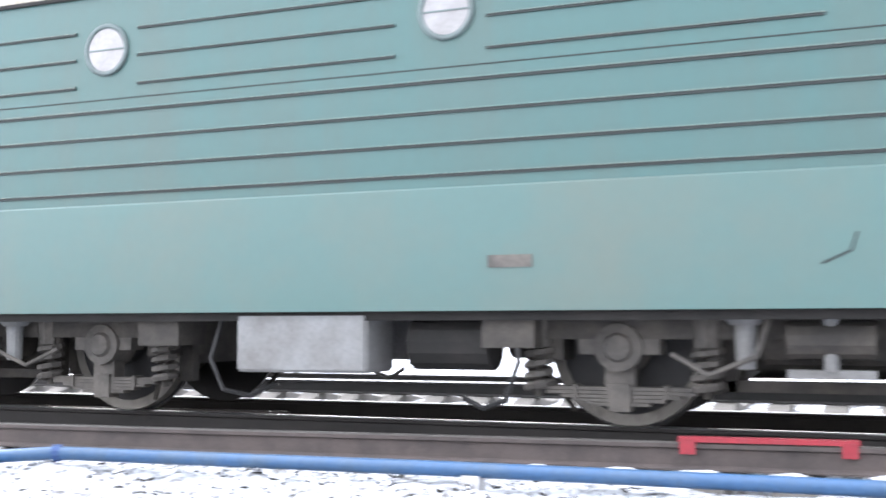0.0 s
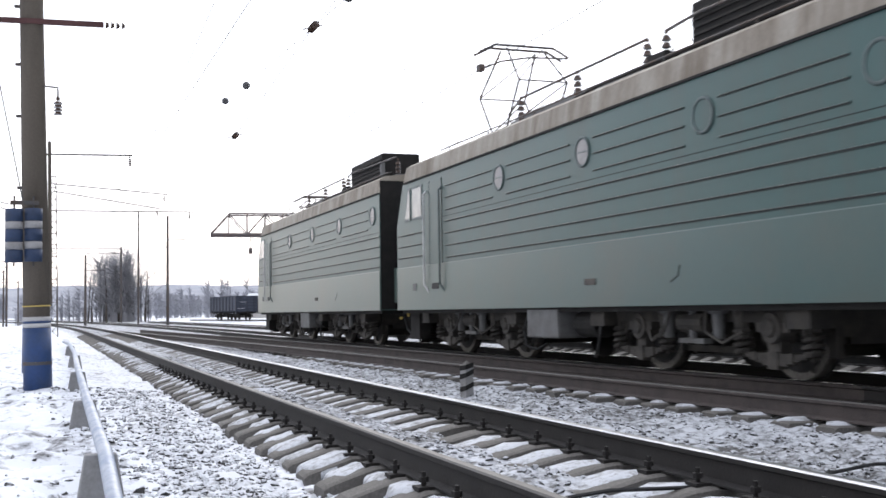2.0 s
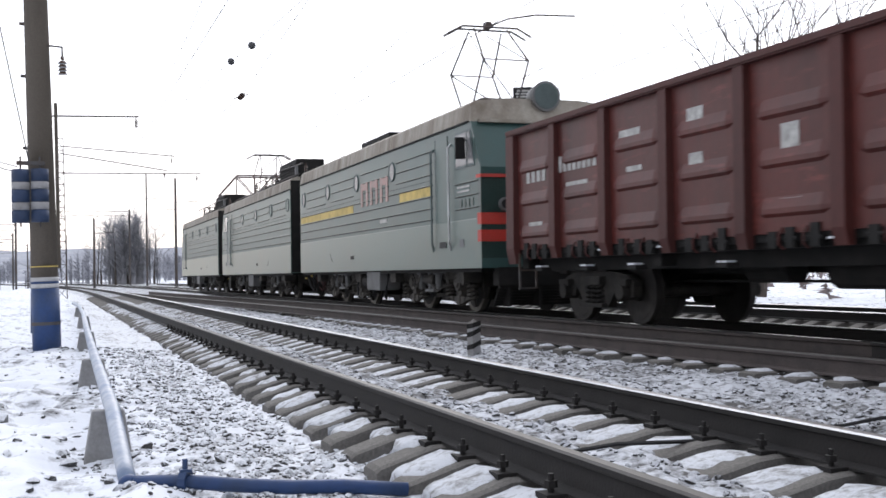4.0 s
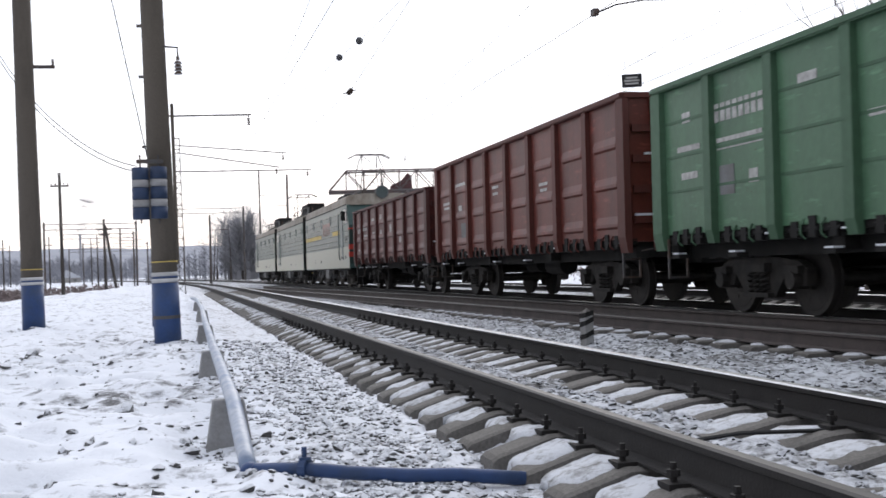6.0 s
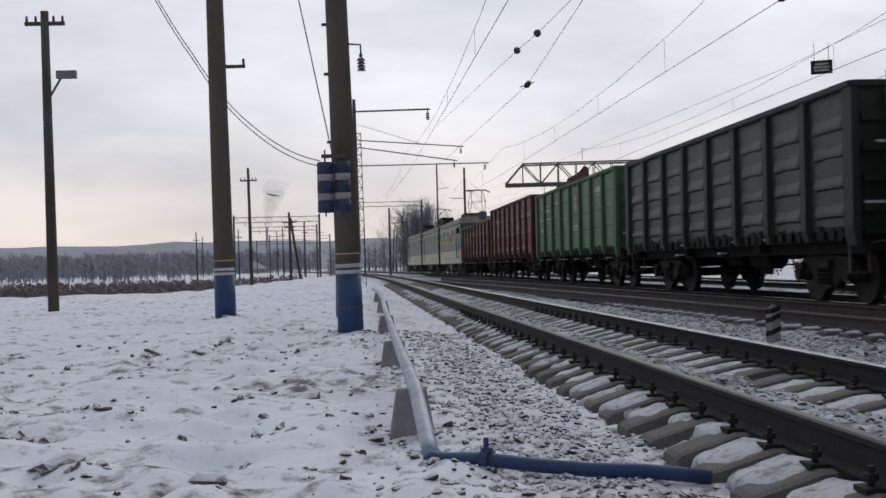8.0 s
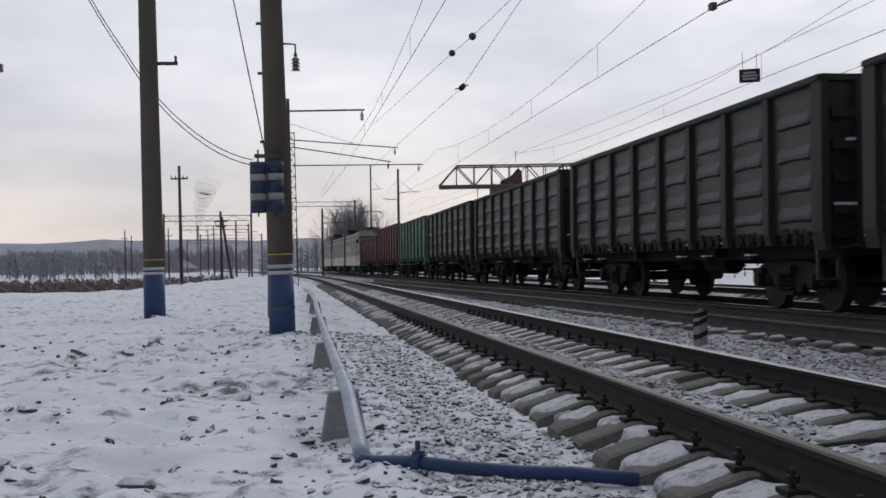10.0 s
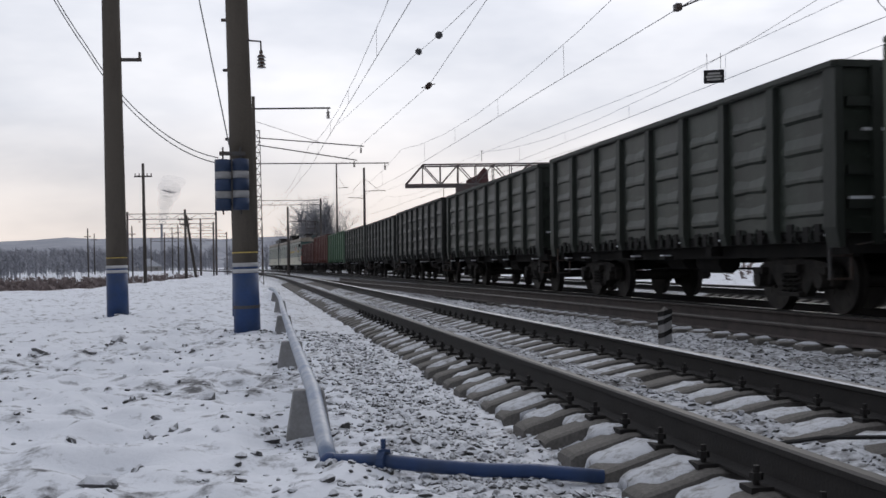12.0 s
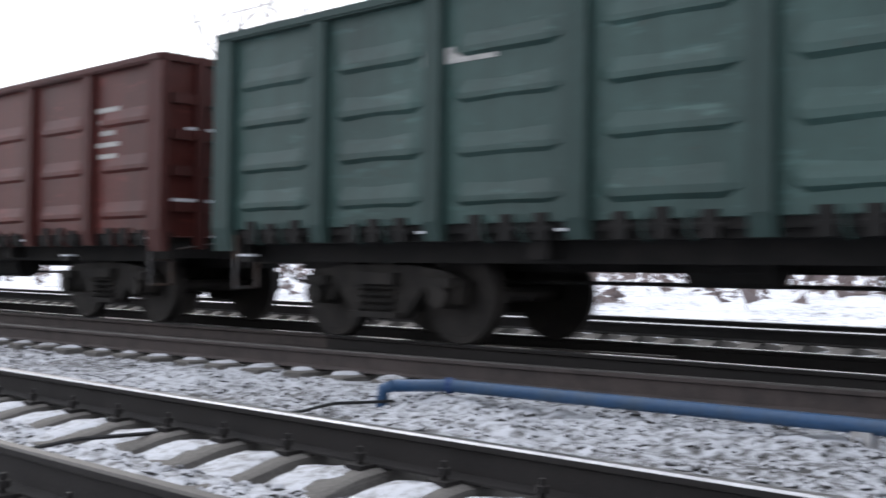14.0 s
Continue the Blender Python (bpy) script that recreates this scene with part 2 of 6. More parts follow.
M = {
    "field": snowy("snow_field", (0.13, 0.13, 0.135), snow=(0.72, 0.745, 0.80), lo=0.31, hi=0.47, scale=4.5),
    "ballast": snowy("snowed_ballast", (0.15, 0.145, 0.14), lo=0.32, hi=0.50, scale=9.0),
    "sleeper": snowy("snowed_concrete", (0.135, 0.128, 0.12), lo=1.16, hi=1.34, scale=6.0, up=0.75, fine=60, bump=0.35),
    # dirty and dirty_pebble: soot plus the train's shade, both greyed into the colour
    "dirty": snowy("sooty_shaded_ballast", (0.09, 0.088, 0.087), snow=(0.53, 0.55, 0.59), lo=0.38, hi=0.58, scale=9.0),
    "dirty_pebble": snowy("sooty_shaded_stone", (0.065, 0.063, 0.062), snow=(0.50, 0.515, 0.55), lo=0.70, hi=1.02, scale=25.0, up=0.75),
    "pebble": snowy("ballast_stone", (0.075, 0.073, 0.073), snow=(0.66, 0.68, 0.72), lo=0.70, hi=1.0, scale=25.0, up=0.75),
    # drift: greyed likewise for dirt and the shade beside the train
    "drift": snowy("dusty_shaded_track_snow", (0.20, 0.195, 0.19), snow=(0.54, 0.56, 0.60), lo=0.33, hi=0.52, scale=13.0, bump=0.7),
    "rustrail": mat("brown_rusty_rail_side", (0.062, 0.050, 0.047), 0.8, dirt=(0.035, 0.030, 0.029), scale=4, fine=50),
    "hose": mat("perished_brown_hose", (0.06, 0.025, 0.025), 0.7, scale=5),
    "clod": snowy("frozen_clod", (0.15, 0.148, 0.15), lo=0.75, hi=1.12, scale=14.0, up=0.75),
    "snow": snowy("snow", (0.25, 0.24, 0.235), lo=0.33, hi=0.45, scale=11.0, bump=0.6),
    "concrete": mat("sleeper_concrete", (0.165, 0.158, 0.148), 0.9, dirt=(0.085, 0.078, 0.07), scale=3, fine=60, bump=0.3),
    "rail": mat("rusty_rail_side", (0.016, 0.014, 0.0135), 0.8, dirt=(0.010, 0.009, 0.009), scale=4, fine=50),
    "railtop": mat("polished_rail_head", (0.42, 0.42, 0.43), 0.28, 0.9, scale=3, bump=0.03),
    "dullrail": mat("dull_rail_head", (0.045, 0.041, 0.038), 0.55, 0.2, scale=5, bump=0.05),
    "loco": mat("teal_loco_paint", (0.034, 0.085, 0.082), 0.36, dust=0.34, dirt=(0.044, 0.076, 0.070), dirt_amount=0.5, scale=0.9, fine=14, bump=0.03, streak=True, vary=0.05),
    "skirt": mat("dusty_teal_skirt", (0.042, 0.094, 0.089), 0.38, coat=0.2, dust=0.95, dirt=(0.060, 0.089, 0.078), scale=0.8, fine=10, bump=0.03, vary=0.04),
    # rib: near-black paints the shadow lines of the corrugations, and colours real seams
    "rib": mat("rib_shadow_and_seam", (0.009, 0.014, 0.014), 0.6, bump=0.0),
    "roof": mat("stained_cream_roof", (0.36, 0.335, 0.29), 0.75, dirt=(0.16, 0.13, 0.10), dirt_amount=0.7, scale=1.6, fine=18, streak=True),
    "grey": mat("grey_equipment", (0.17, 0.175, 0.178), 0.7, dirt=(0.11, 0.107, 0.104), dirt_amount=0.6, scale=2),
    "dark": mat("sooty_black_steel", (0.009, 0.0088, 0.0085), 0.88, dirt=(0.019, 0.017, 0.016), scale=2.5, fine=25),
    "bogie": mat("dusty_bogie_steel", (0.017, 0.016, 0.015), 0.88, dirt=(0.042, 0.037, 0.033), scale=3, fine=30, bump=0.3),
    "loco_frame": mat("sooty_bogie_frame", (0.030, 0.028, 0.026), 0.85, dirt=(0.065, 0.058, 0.05), scale=3, fine=30, bump=0.3),
    "loco_gear": mat("dusty_grey_running_gear", (0.048, 0.045, 0.042), 0.85, dirt=(0.105, 0.096, 0.086), dirt_amount=0.6, scale=3, fine=30, bump=0.3),
    "black": mat("black_rubber_and_shade", (0.012, 0.012, 0.013), 0.6, bump=0.1),
    "wheel": mat("wheel_steel", (0.024, 0.022, 0.021), 0.7, 0.2, dirt=(0.05, 0.044, 0.04), scale=4),
    "tread": mat("dull_wheel_tread", (0.17, 0.16, 0.145), 0.5, 0.3, scale=6, bump=0.05),
    "pane": mat("frosted_window_pane", (0.20, 0.197, 0.20), 0.25, dirt=(0.16, 0.155, 0.155), scale=3, bump=0.02, spec=0.6),
    # glass: pale base colour paints the sky's reflection into the panes
    "glass": mat("sky_tinted_glass", (0.24, 0.24, 0.225), 0.08, dirt=(0.36, 0.35, 0.32), dirt_amount=0.3, scale=2, bump=0.0, spec=0.8),
    "rubber_ring": mat("grey_window_ring", (0.085, 0.115, 0.115), 0.5, bump=0.05),
    "chrome": mat("worn_metal_handrail", (0.55, 0.56, 0.56), 0.35, 0.6, bump=0.05),
    "yellow": mat("faded_yellow_paint", (0.58, 0.43, 0.12), 0.6, scale=3),
    "crimson": mat("faded_crimson_paint", (0.22, 0.018, 0.028), 0.6, dirt=(0.17, 0.03, 0.038), scale=5),
    "red": mat("signal_red_paint", (0.50, 0.045, 0.03), 0.55, dirt=(0.4, 0.06, 0.05), scale=2),
    "blue": mat("blue_oil_paint", (0.018, 0.050, 0.150), 0.5, dirt=(0.026, 0.048, 0.105), scale=4, fine=20),
    "pipe": mat("frosted_blue_pipe", (0.16, 0.22, 0.34), 0.45, dirt=(0.42, 0.45, 0.50), dirt_amount=0.7, scale=3, fine=25),
    "pipe_clean": mat("blue_pipe_paint", (0.026, 0.075, 0.165), 0.45, dirt=(0.045, 0.08, 0.13), scale=3, fine=25),
    "white": mat("chipped_white_paint", (0.50, 0.50, 0.51), 0.7, dirt=(0.32, 0.315, 0.31), scale=4),
    "pole": mat("weathered_concrete_pole", (0.105, 0.090, 0.074), 0.9, dirt=(0.066, 0.057, 0.048), scale=1.5, fine=40, streak=True),
    "wood": mat("dark_tarred_wood", (0.055, 0.047, 0.042), 0.9, dirt=(0.10, 0.09, 0.08), scale=2, fine=25, streak=True),
    "steel": mat("dark_galvanised_steel", (0.085, 0.083, 0.085), 0.65, 0.3, dirt=(0.10, 0.06, 0.04), scale=3),
    "wire": mat("copper_wire_dark", (0.09, 0.09, 0.095), 0.6, 0.2, bump=0.0),
    "porcelain": mat("brown_porcelain", (0.07, 0.045, 0.035), 0.25, bump=0.0),
    "crane": mat("crane_steel", (0.10, 0.09, 0.088), 0.7, dirt=(0.13, 0.085, 0.075), scale=1),
    "cranered": mat("crane_red_cab", (0.085, 0.036, 0.036), 0.7, scale=1),
    "bark": mat("winter_bark", (0.085, 0.07, 0.06), 0.95, dirt=(0.05, 0.045, 0.04), scale=6, fine=40),
    "twig": mat("bare_twigs", (0.14, 0.125, 0.125), 0.95, bump=0.0),
    "brush": mat("dry_brush", (0.215, 0.175, 0.168), 0.95, dirt=(0.15, 0.12, 0.115), scale=0.3, bump=0.0),
    # hill: the air's haze is painted in as a pale blue-grey
    "hill": mat("wooded_hill_haze_tint", (0.27, 0.285, 0.33), 1.0, dirt=(0.36, 0.375, 0.42), scale=0.02, fine=0.3, bump=0.0),
    # farwood: lightened colour carries the haze of distance
    "farwood": mat("far_wood_haze_tint", (0.29, 0.297, 0.33), 1.0, dirt=(0.345, 0.352, 0.385), scale=0.1, fine=2, bump=0.0),
    "plaster": mat("pale_plaster", (0.50, 0.48, 0.46), 0.9, scale=0.6),
    "block": mat("grey_cast_block", (0.30, 0.30, 0.305), 0.85, dirt=(0.22, 0.215, 0.21), scale=5, fine=50),
    "text": mat("white_stencil_paint", (0.52, 0.52, 0.50), 0.7, dirt=(0.26, 0.25, 0.24), dirt_amount=0.7, scale=8),
    "weight_blue": mat("dull_slate_blue_paint", (0.022, 0.042, 0.095), 0.6, dirt=(0.03, 0.042, 0.075), scale=5),
    "nose_green": mat("dark_green_nose_paint", (0.020, 0.045, 0.040), 0.42, coat=0.3, dirt=(0.028, 0.046, 0.040), scale=2),
    "letter_pink": mat("faded_pink_lettering", (0.46, 0.30, 0.27), 0.7, dirt=(0.34, 0.30, 0.27), scale=6),
    # treehaze: twigs greyed to paint haze over the nearer clumps
    "treehaze": mat("tree_clump_haze_tint", (0.27, 0.27, 0.29), 1.0, dirt=(0.33, 0.33, 0.35), scale=0.2, fine=2, bump=0.0),
    "smoke": mat("pale_smoke", (0.50, 0.51, 0.57), 1.0, dirt=(0.46, 0.47, 0.53), scale=0.05, fine=0.4, bump=0.0, spec=0.0),
}
M["smoke"].node_tree.nodes["Principled BSDF"].inputs["Alpha"].default_value = 0.055


# ---- mesh helpers ----
def box(bm, x0, x1, y0, y1, z0, z1):
    v = [bm.verts.new(p) for p in ((x0, y0, z0), (x1, y0, z0), (x1, y1, z0), (x0, y1, z0), (x0, y0, z1), (x1, y0, z1), (x1, y1, z1), (x0, y1, z1))]
    for q in ((3, 2, 1, 0), (4, 5, 6, 7), (0, 1, 5, 4), (1, 2, 6, 5), (2, 3, 7, 6), (3, 0, 4, 7)):
        bm.faces.new([v[i] for i in q])
    return bm


def tube(bm, p0, p1, r0, r1=None, n=10, caps=True):
    r1 = r0 if r1 is None else r1
    p0, p1 = Vector(p0), Vector(p1)
    d = (p1 - p0).normalized()
    u = d.orthogonal().normalized()
    w = d.cross(u)
    a = [bm.verts.new(p0 + (u * math.cos(k * math.tau / n) + w * math.sin(k * math.tau / n)) * r0) for k in range(n)]
    b = [bm.verts.new(p1 + (u * math.cos(k * math.tau / n) + w * math.sin(k * math.tau / n)) * r1) for k in range(n)]
    for k in range(n):
        bm.faces.new((a[k], a[(k + 1) % n], b[(k + 1) % n], b[k]))
    if caps:
        bm.faces.new(a[::-1])
        bm.faces.new(b)
    return bm


def path_tube(bm, pts, r, n=8):
    """One continuous bent tube through the points, mitred at the bends."""
    pts = [Vector(p) for p in pts]
    ways = [(b - a).normalized() for a, b in zip(pts, pts[1:])]
    u = ways[0].orthogonal().normalized()
    rings = []
    for i, p in enumerate(pts):
        d = ways[0] if i == 0 else ways[-1] if i == len(pts) - 1 else (ways[i - 1] + ways[i]).normalized()
        u = (u - d * u.dot(d)).normalized()
        w = d.cross(u)
        rings.append([bm.verts.new(p + (u * math.cos(k * math.tau / n) + w * math.sin(k * math.tau / n)) * r) for k in range(n)])
    for a, b in zip(rings, rings[1:]):
        for k in range(n):
            bm.faces.new((a[k], a[(k + 1) % n], b[(k + 1) % n], b[k]))
    bm.faces.new(rings[0][::-1])
    bm.faces.new(rings[-1])
    return bm


def prism(bm, poly, y0, y1):
    """A closed (x, z) outline, counter-clockwise seen from -y, drawn out from y0 to y1."""
    a = [bm.verts.new((x, y0, z)) for x, z in poly]
    b = [bm.verts.new((x, y1, z)) for x, z in poly]
    k = len(poly)
    for i in range(k):
        bm.faces.new((a[i], a[(i + 1) % k], b[(i + 1) % k], b[i]))
    bm.faces.new(a[::-1])
    bm.faces.new(b)
    return bm


def insulator(bm, x, y, z, h=0.3):
    for k in range(4):
        tube(bm, (x, y, z + h * k / 4), (x, y, z + h * (k + 0.7) / 4), 0.075, 0.045, 10)
    tube(bm, (x, y, z + h), (x, y, z + h + 0.05), 0.03, n=8)


def finish(bm, material, smooth=False):
    bmesh.ops.recalc_face_normals(bm, faces=bm.faces)
    me = bpy.data.meshes.new("mesh")
    bm.to_mesh(me)
    bm.free()
    me.materials.append(material)
    if smooth:
        me.polygons.foreach_set("use_smooth", [True] * len(me.polygons))
    return me


def part(name, bm, material, parent, label="", smooth=False, at=None):
    me = bm if isinstance(bm, bpy.types.Mesh) else finish(bm, material, smooth)
    ob = new(name, me)
    ob.parent = parent
    if at is not None:
        ob.matrix_basis = at
    return tagged(ob, label=label) if label else ob


def thing(name, label, category, at=None, group="", kind=""):
    ob = new(name)
    ob.empty_display_size = 0.3
    if at is not None:
        ob.matrix_basis = at
    return tagged(ob, label, category, group, kind)


def B():
    return bmesh.new()


# ---- ground: one sheet to the horizon ----
TRACK_X, TRAIN_X, FAR_X = 2.96, 8.85, 13.7
RAIL_NEAR, RAIL_FAR = 2.21, 3.71


def lines(stops):
    out = []
    for (a, b, s) in stops:
        k = a
        while k < b - 1e-6:
            out.append(k)
            k += s
    out.append(stops[-1][1])
    return out


def smooth01(a, b, x):
    t = min(1.0, max(0.0, (x - a) / (b - a)))
    return t * t * (3 - 2 * t)


def ground_z(x, y):
    z = -0.27
    if 1.0 < x < 11:
        z -= 0.02 * smooth01(1.0, 1.5, x) * (1 - smooth01(10, 11, x))
        z += 0.058 * smooth01(4.2, 5.2, x) * (1 - smooth01(6.5, 7.2, x))
        z += 0.035 * smooth01(5.6, 6.0, x) * (1 - smooth01(6.5, 7.2, x)) * (1 - smooth01(6.0, 8.0, y))
    in_track = smooth01(TRACK_X - 0.66, TRACK_X - 0.35, x) * (1 - smooth01(TRACK_X + 0.05, TRACK_X + 0.5, x))
    z += 0.065 * in_track * (y < 60)
    bank = smooth01(-0.2, 1.3, x) * (1 - smooth01(10.8, 12.0, x)) + smooth01(11.4, 12.4, x) * (1 - smooth01(15.6, 17.0, x))
    z -= 0.015 * min(1.0, bank)
    edge = -12.4 - 0.27 * (y - 39) if y < 62 else -18.6
    far_edge = y - (56 + max(0.0, x + 9) * 16)
    z -= 1.1 * smooth01(0, 9, max(edge - x, far_edge) if x < 0.5 else 0.0)
    if x < 0 and y > 120:
        z += 1.0 * smooth01(130, 330, y) * smooth01(0, 8, -x)
    z -= 0.040 * smooth01(0.95, 1.55, x) * (1 - smooth01(2.0, 2.35, x))
    far = math.hypot(x, y)
    if far < 120:
        z += 0.05 * noise.noise((x * 0.35, y * 0.35, 3.0)) * (1 - 0.75 * bank)
        z += 0.085 * noise.noise((x * 1.6, y * 1.6, 7.0)) * (1 - 0.3 * min(1, bank))
        z += 0.034 * noise.noise((x * 7.5, y * 7.5, 1.0)) * (0.6 + 0.6 * min(1, bank)) + 0.088 * noise.noise((x * 3.1, y * 2.7, 11.0)) * (1 - min(1, bank))
    return z


def build_ground():
    xs = lines([(-2500, -500, 250), (-500, -100, 50), (-100, -30, 5), (-30, -8, 0.8), (-8, -2.5, 0.22), (-2.5, 6.4, 0.06), (6.4, 17, 0.4), (17, 40, 2), (40, 100, 10), (100, 500, 50), (500, 2500, 250)])
    ys = lines([(-2500, -500, 250), (-500, -60, 40), (-60, -8, 3), (-8, 1, 0.5), (1, 3.5, 0.15), (3.5, 16, 0.07), (16, 30, 0.18), (30, 60, 0.6), (60, 140, 3), (140, 500, 24), (500, 2500, 125)])
    nx, ny = len(xs), len(ys)
    verts = [(x, y, ground_z(x, y)) for y in ys for x in xs]
    faces = [(j * nx + i, j * nx + i + 1, (j + 1) * nx + i + 1, (j + 1) * nx + i) for j in range(ny - 1) for i in range(nx - 1)]
    me = bpy.data.meshes.new("ground")
    me.from_pydata(verts, [], faces)
    me.materials.append(M["field"])
    me.materials.append(M["ballast"])
    me.materials.append(M["dirty"])
    mats = np.zeros(len(faces), dtype=np.int32)
    k = 0
    for j in range(ny - 1):
        yc = ys[j]
        for i in range(nx - 1):
            xc = xs[i] + 0.35 * noise.noise((xs[i] * 1.5, yc * 1.5, 9.0))
            mats[k] = (2 if xc > 2.1 else 1) if (0.75 < xc < 17 and yc < 400) else 0
            k += 1
    me.polygons.foreach_set("material_index", mats)
    me.polygons.foreach_set("use_smooth", [True] * len(faces))
    tagged(new("ground", me), "trodden snow with dark gravel showing through", "ground", kind="structure")


build_ground()


# ---- tracks ----
RAIL_SECTION = [(-0.066, -0.18), (0.066, -0.18), (0.066, -0.168), (0.012, -0.150), (0.009, -0.048), (0.036, -0.036), (0.037, -0.010),
                (0.026, 0.0), (-0.026, 0.0), (-0.037, -0.010), (-0.036, -0.036), (-0.009, -0.048), (-0.012, -0.150), (-0.066, -0.168)]


def rail_along(pts, top="railtop"):
    """A rail through (x, y) points."""
    bm = B()
    rows = []
    for x, y in pts:
        rows.append([bm.verts.new((x + dx, y, dz)) for dx, dz in RAIL_SECTION])
    k = len(RAIL_SECTION)
    for a, b in zip(rows, rows[1:]):
        for i in range(k):
            f = bm.faces.new((a[i], a[(i + 1) % k], b[(i + 1) % k], b[i]))
            f.material_index = 1 if i in (7, 8) else 0
    bm.faces.new(rows[0])
    bm.faces.new(rows[-1][::-1])
    me = finish(bm, M["rail"])
    me.materials.append(M[top])
    return me


def back_z(x):
    """The top of a concrete sleeper: high under the rails, falling to the ends and to the middle."""
    x = abs(x)
    if x > 0.88:
        return -0.198 - 0.30 * (x - 0.88)
    return -0.198 - 0.075 * (1 - smooth01(0.16, 0.64, x))


def sleeper_mesh(length, seed, flat=False):
    rnd = random.Random(seed)
    bm = B()
    h = length / 2
    tops = [h, h - 0.03, 0.88, 0.64, 0.52, 0.40, 0.28, 0.16]
    tops += [-x for x in reversed(tops)]
    lift = (lambda x: -0.205) if flat else back_z
    prof = [(-h, -0.44), (h, -0.44)] + [(x, lift(x) - (0.015 if abs(x) == h else 0.0)) for x in tops]
    a = [bm.verts.new((x, -0.135 + 0.006 * rnd.random(), z)) for x, z in prof]
    b = [bm.verts.new((x, 0.135 - 0.006 * rnd.random(), z)) for x, z in prof]
    a2 = [bm.verts.new((x, -0.095, z + 0.012)) for x, z in prof[2:]]
    b2 = [bm.verts.new((x, 0.095, z + 0.012)) for x, z in prof[2:]]
    k = len(prof)
    bm.faces.new(a[::-1])
    bm.faces.new(b)
    bm.faces.new((a[0], a[1], b[1], b[0]))
    bm.faces.new((a[1], a[2], a2[0], b2[0], b[2], b[1]))
    bm.faces.new((a[0], b[0], b[-1], b2[-1], a2[-1], a[-1]))
    for i in range(2, k - 1):
        bm.faces.new((a[i], a[i + 1], a2[i - 1], a2[i - 2]))
        bm.faces.new((b[i + 1], b[i], b2[i - 2], b2[i - 1]))
        bm.faces.new((a2[i - 2], a2[i - 1], b2[i - 1], b2[i - 2]))
    return finish(bm, M["sleeper"])


def snow_cap(x0, x1, seed, front=0.0, back=0.42, up=0.022, flat=False):
    """A drift of snow that lies on the far half of a sleeper and slopes into the bay behind it."""
    rnd = random.Random(seed)
    bm = B()
    nx, ny = 11, 8
    grid = []
    for i in range(nx):
        u = i / (nx - 1)
        x = x0 + (x1 - x0) * u
        end = min(1.0, 5.5 * min(u, 1 - u) + 0.02)
        f = front + 0.05 * noise.noise((x * 6, seed * 3.1, 0)) + 0.05 * noise.noise((x * 15, seed * 1.7, 4)) + 0.10 * (1 - end)
        f = max(f, -0.115)
        k = back - 0.13 * (1 - end) + 0.05 * noise.noise((x * 7, seed * 2.3, 9))
        row = []
        for j in range(ny):
            v = j / (ny - 1)
            y = f + (k - f) * v
            top = (-0.200 if flat else back_z(x) + 0.002) + up * min(1.0, 3.5 * v) - 0.042 * max(0.0, (y - 0.09) / 0.33) ** 0.8
            z = top + 0.012 * noise.noise((x * 9, y * 9, seed)) - 0.02 * (1 - end) - (0.012 if j == 0 else 0.0) - (0.05 if j == ny - 1 else 0.0)
            row.append(bm.verts.new((x + 0.02 * noise.noise((y * 12, seed, 2.0)), y, z)))
        grid.append(row)
    for i in range(nx - 1):
        for j in range(ny - 1):
            bm.faces.new((grid[i][j], grid[i + 1][j], grid[i + 1][j + 1], grid[i][j + 1]))
    low = bmesh.ops.extrude_face_region(bm, geom=list(bm.faces))
    for v in [g for g in low["geom"] if isinstance(g, bmesh.types.BMVert)]:
        v.co.z -= 0.06
    return finish(bm, M["drift"], True)


def clip_mesh():
    bm = B()
    box(bm, -0.05, 0.05, -0.06, 0.06, -0.20, -0.168)
    tube(bm, (0, 0, -0.17), (0, 0, -0.085), 0.014, n=6)
    tube(bm, (0, 0, -0.145), (0, 0, -0.115), 0.03, n=6)
    return finish(bm, M["rail"])


near_track = thing("railway_track", "railway track on concrete sleepers dusted with snow", "railway track", kind="structure")
ys_long = [-30, 0, 15, 30, 45, 60, 75, 90, 110, 130, 160, 200, 260, 330]


def bend(y):
    """How far the line swings to the west beyond the points."""
    return -0.00040 * max(0.0, y - 60) ** 2 if y < 200 else -7.84 - 0.112 * (y - 200)


part("rail", rail_along([(RAIL_NEAR + bend(y), y) for y in ys_long], "dullrail"), None, near_track, "rust-brown rail with a dull head")
part("rail", rail_along([(RAIL_FAR + bend(y), y) for y in ys_long]), None, near_track, "rail with a brightly worn head")
SLEEPERS = [sleeper_mesh(2.46, s) for s in range(3)]
CAPS_OUT = [snow_cap(-1.24 + 0.06 * ((s * 3) % 5), -0.80, 20 + s, front=-0.01 - 0.055 * ((s * 2) % 5) / 2, back=0.44, up=0.024 + 0.006 * (s % 4)) for s in range(9)]
CAPS_MID = [snow_cap(-0.22 + 0.10 * ((s * 3) % 5), 0.69, 40 + s, front=-0.04 - 0.035 * ((s * 2) % 5) / 2, up=0.018 + 0.005 * (s % 3)) for s in range(9)]
CLIP = clip_mesh()
PITCH = 0.553
rs = random.Random(5)
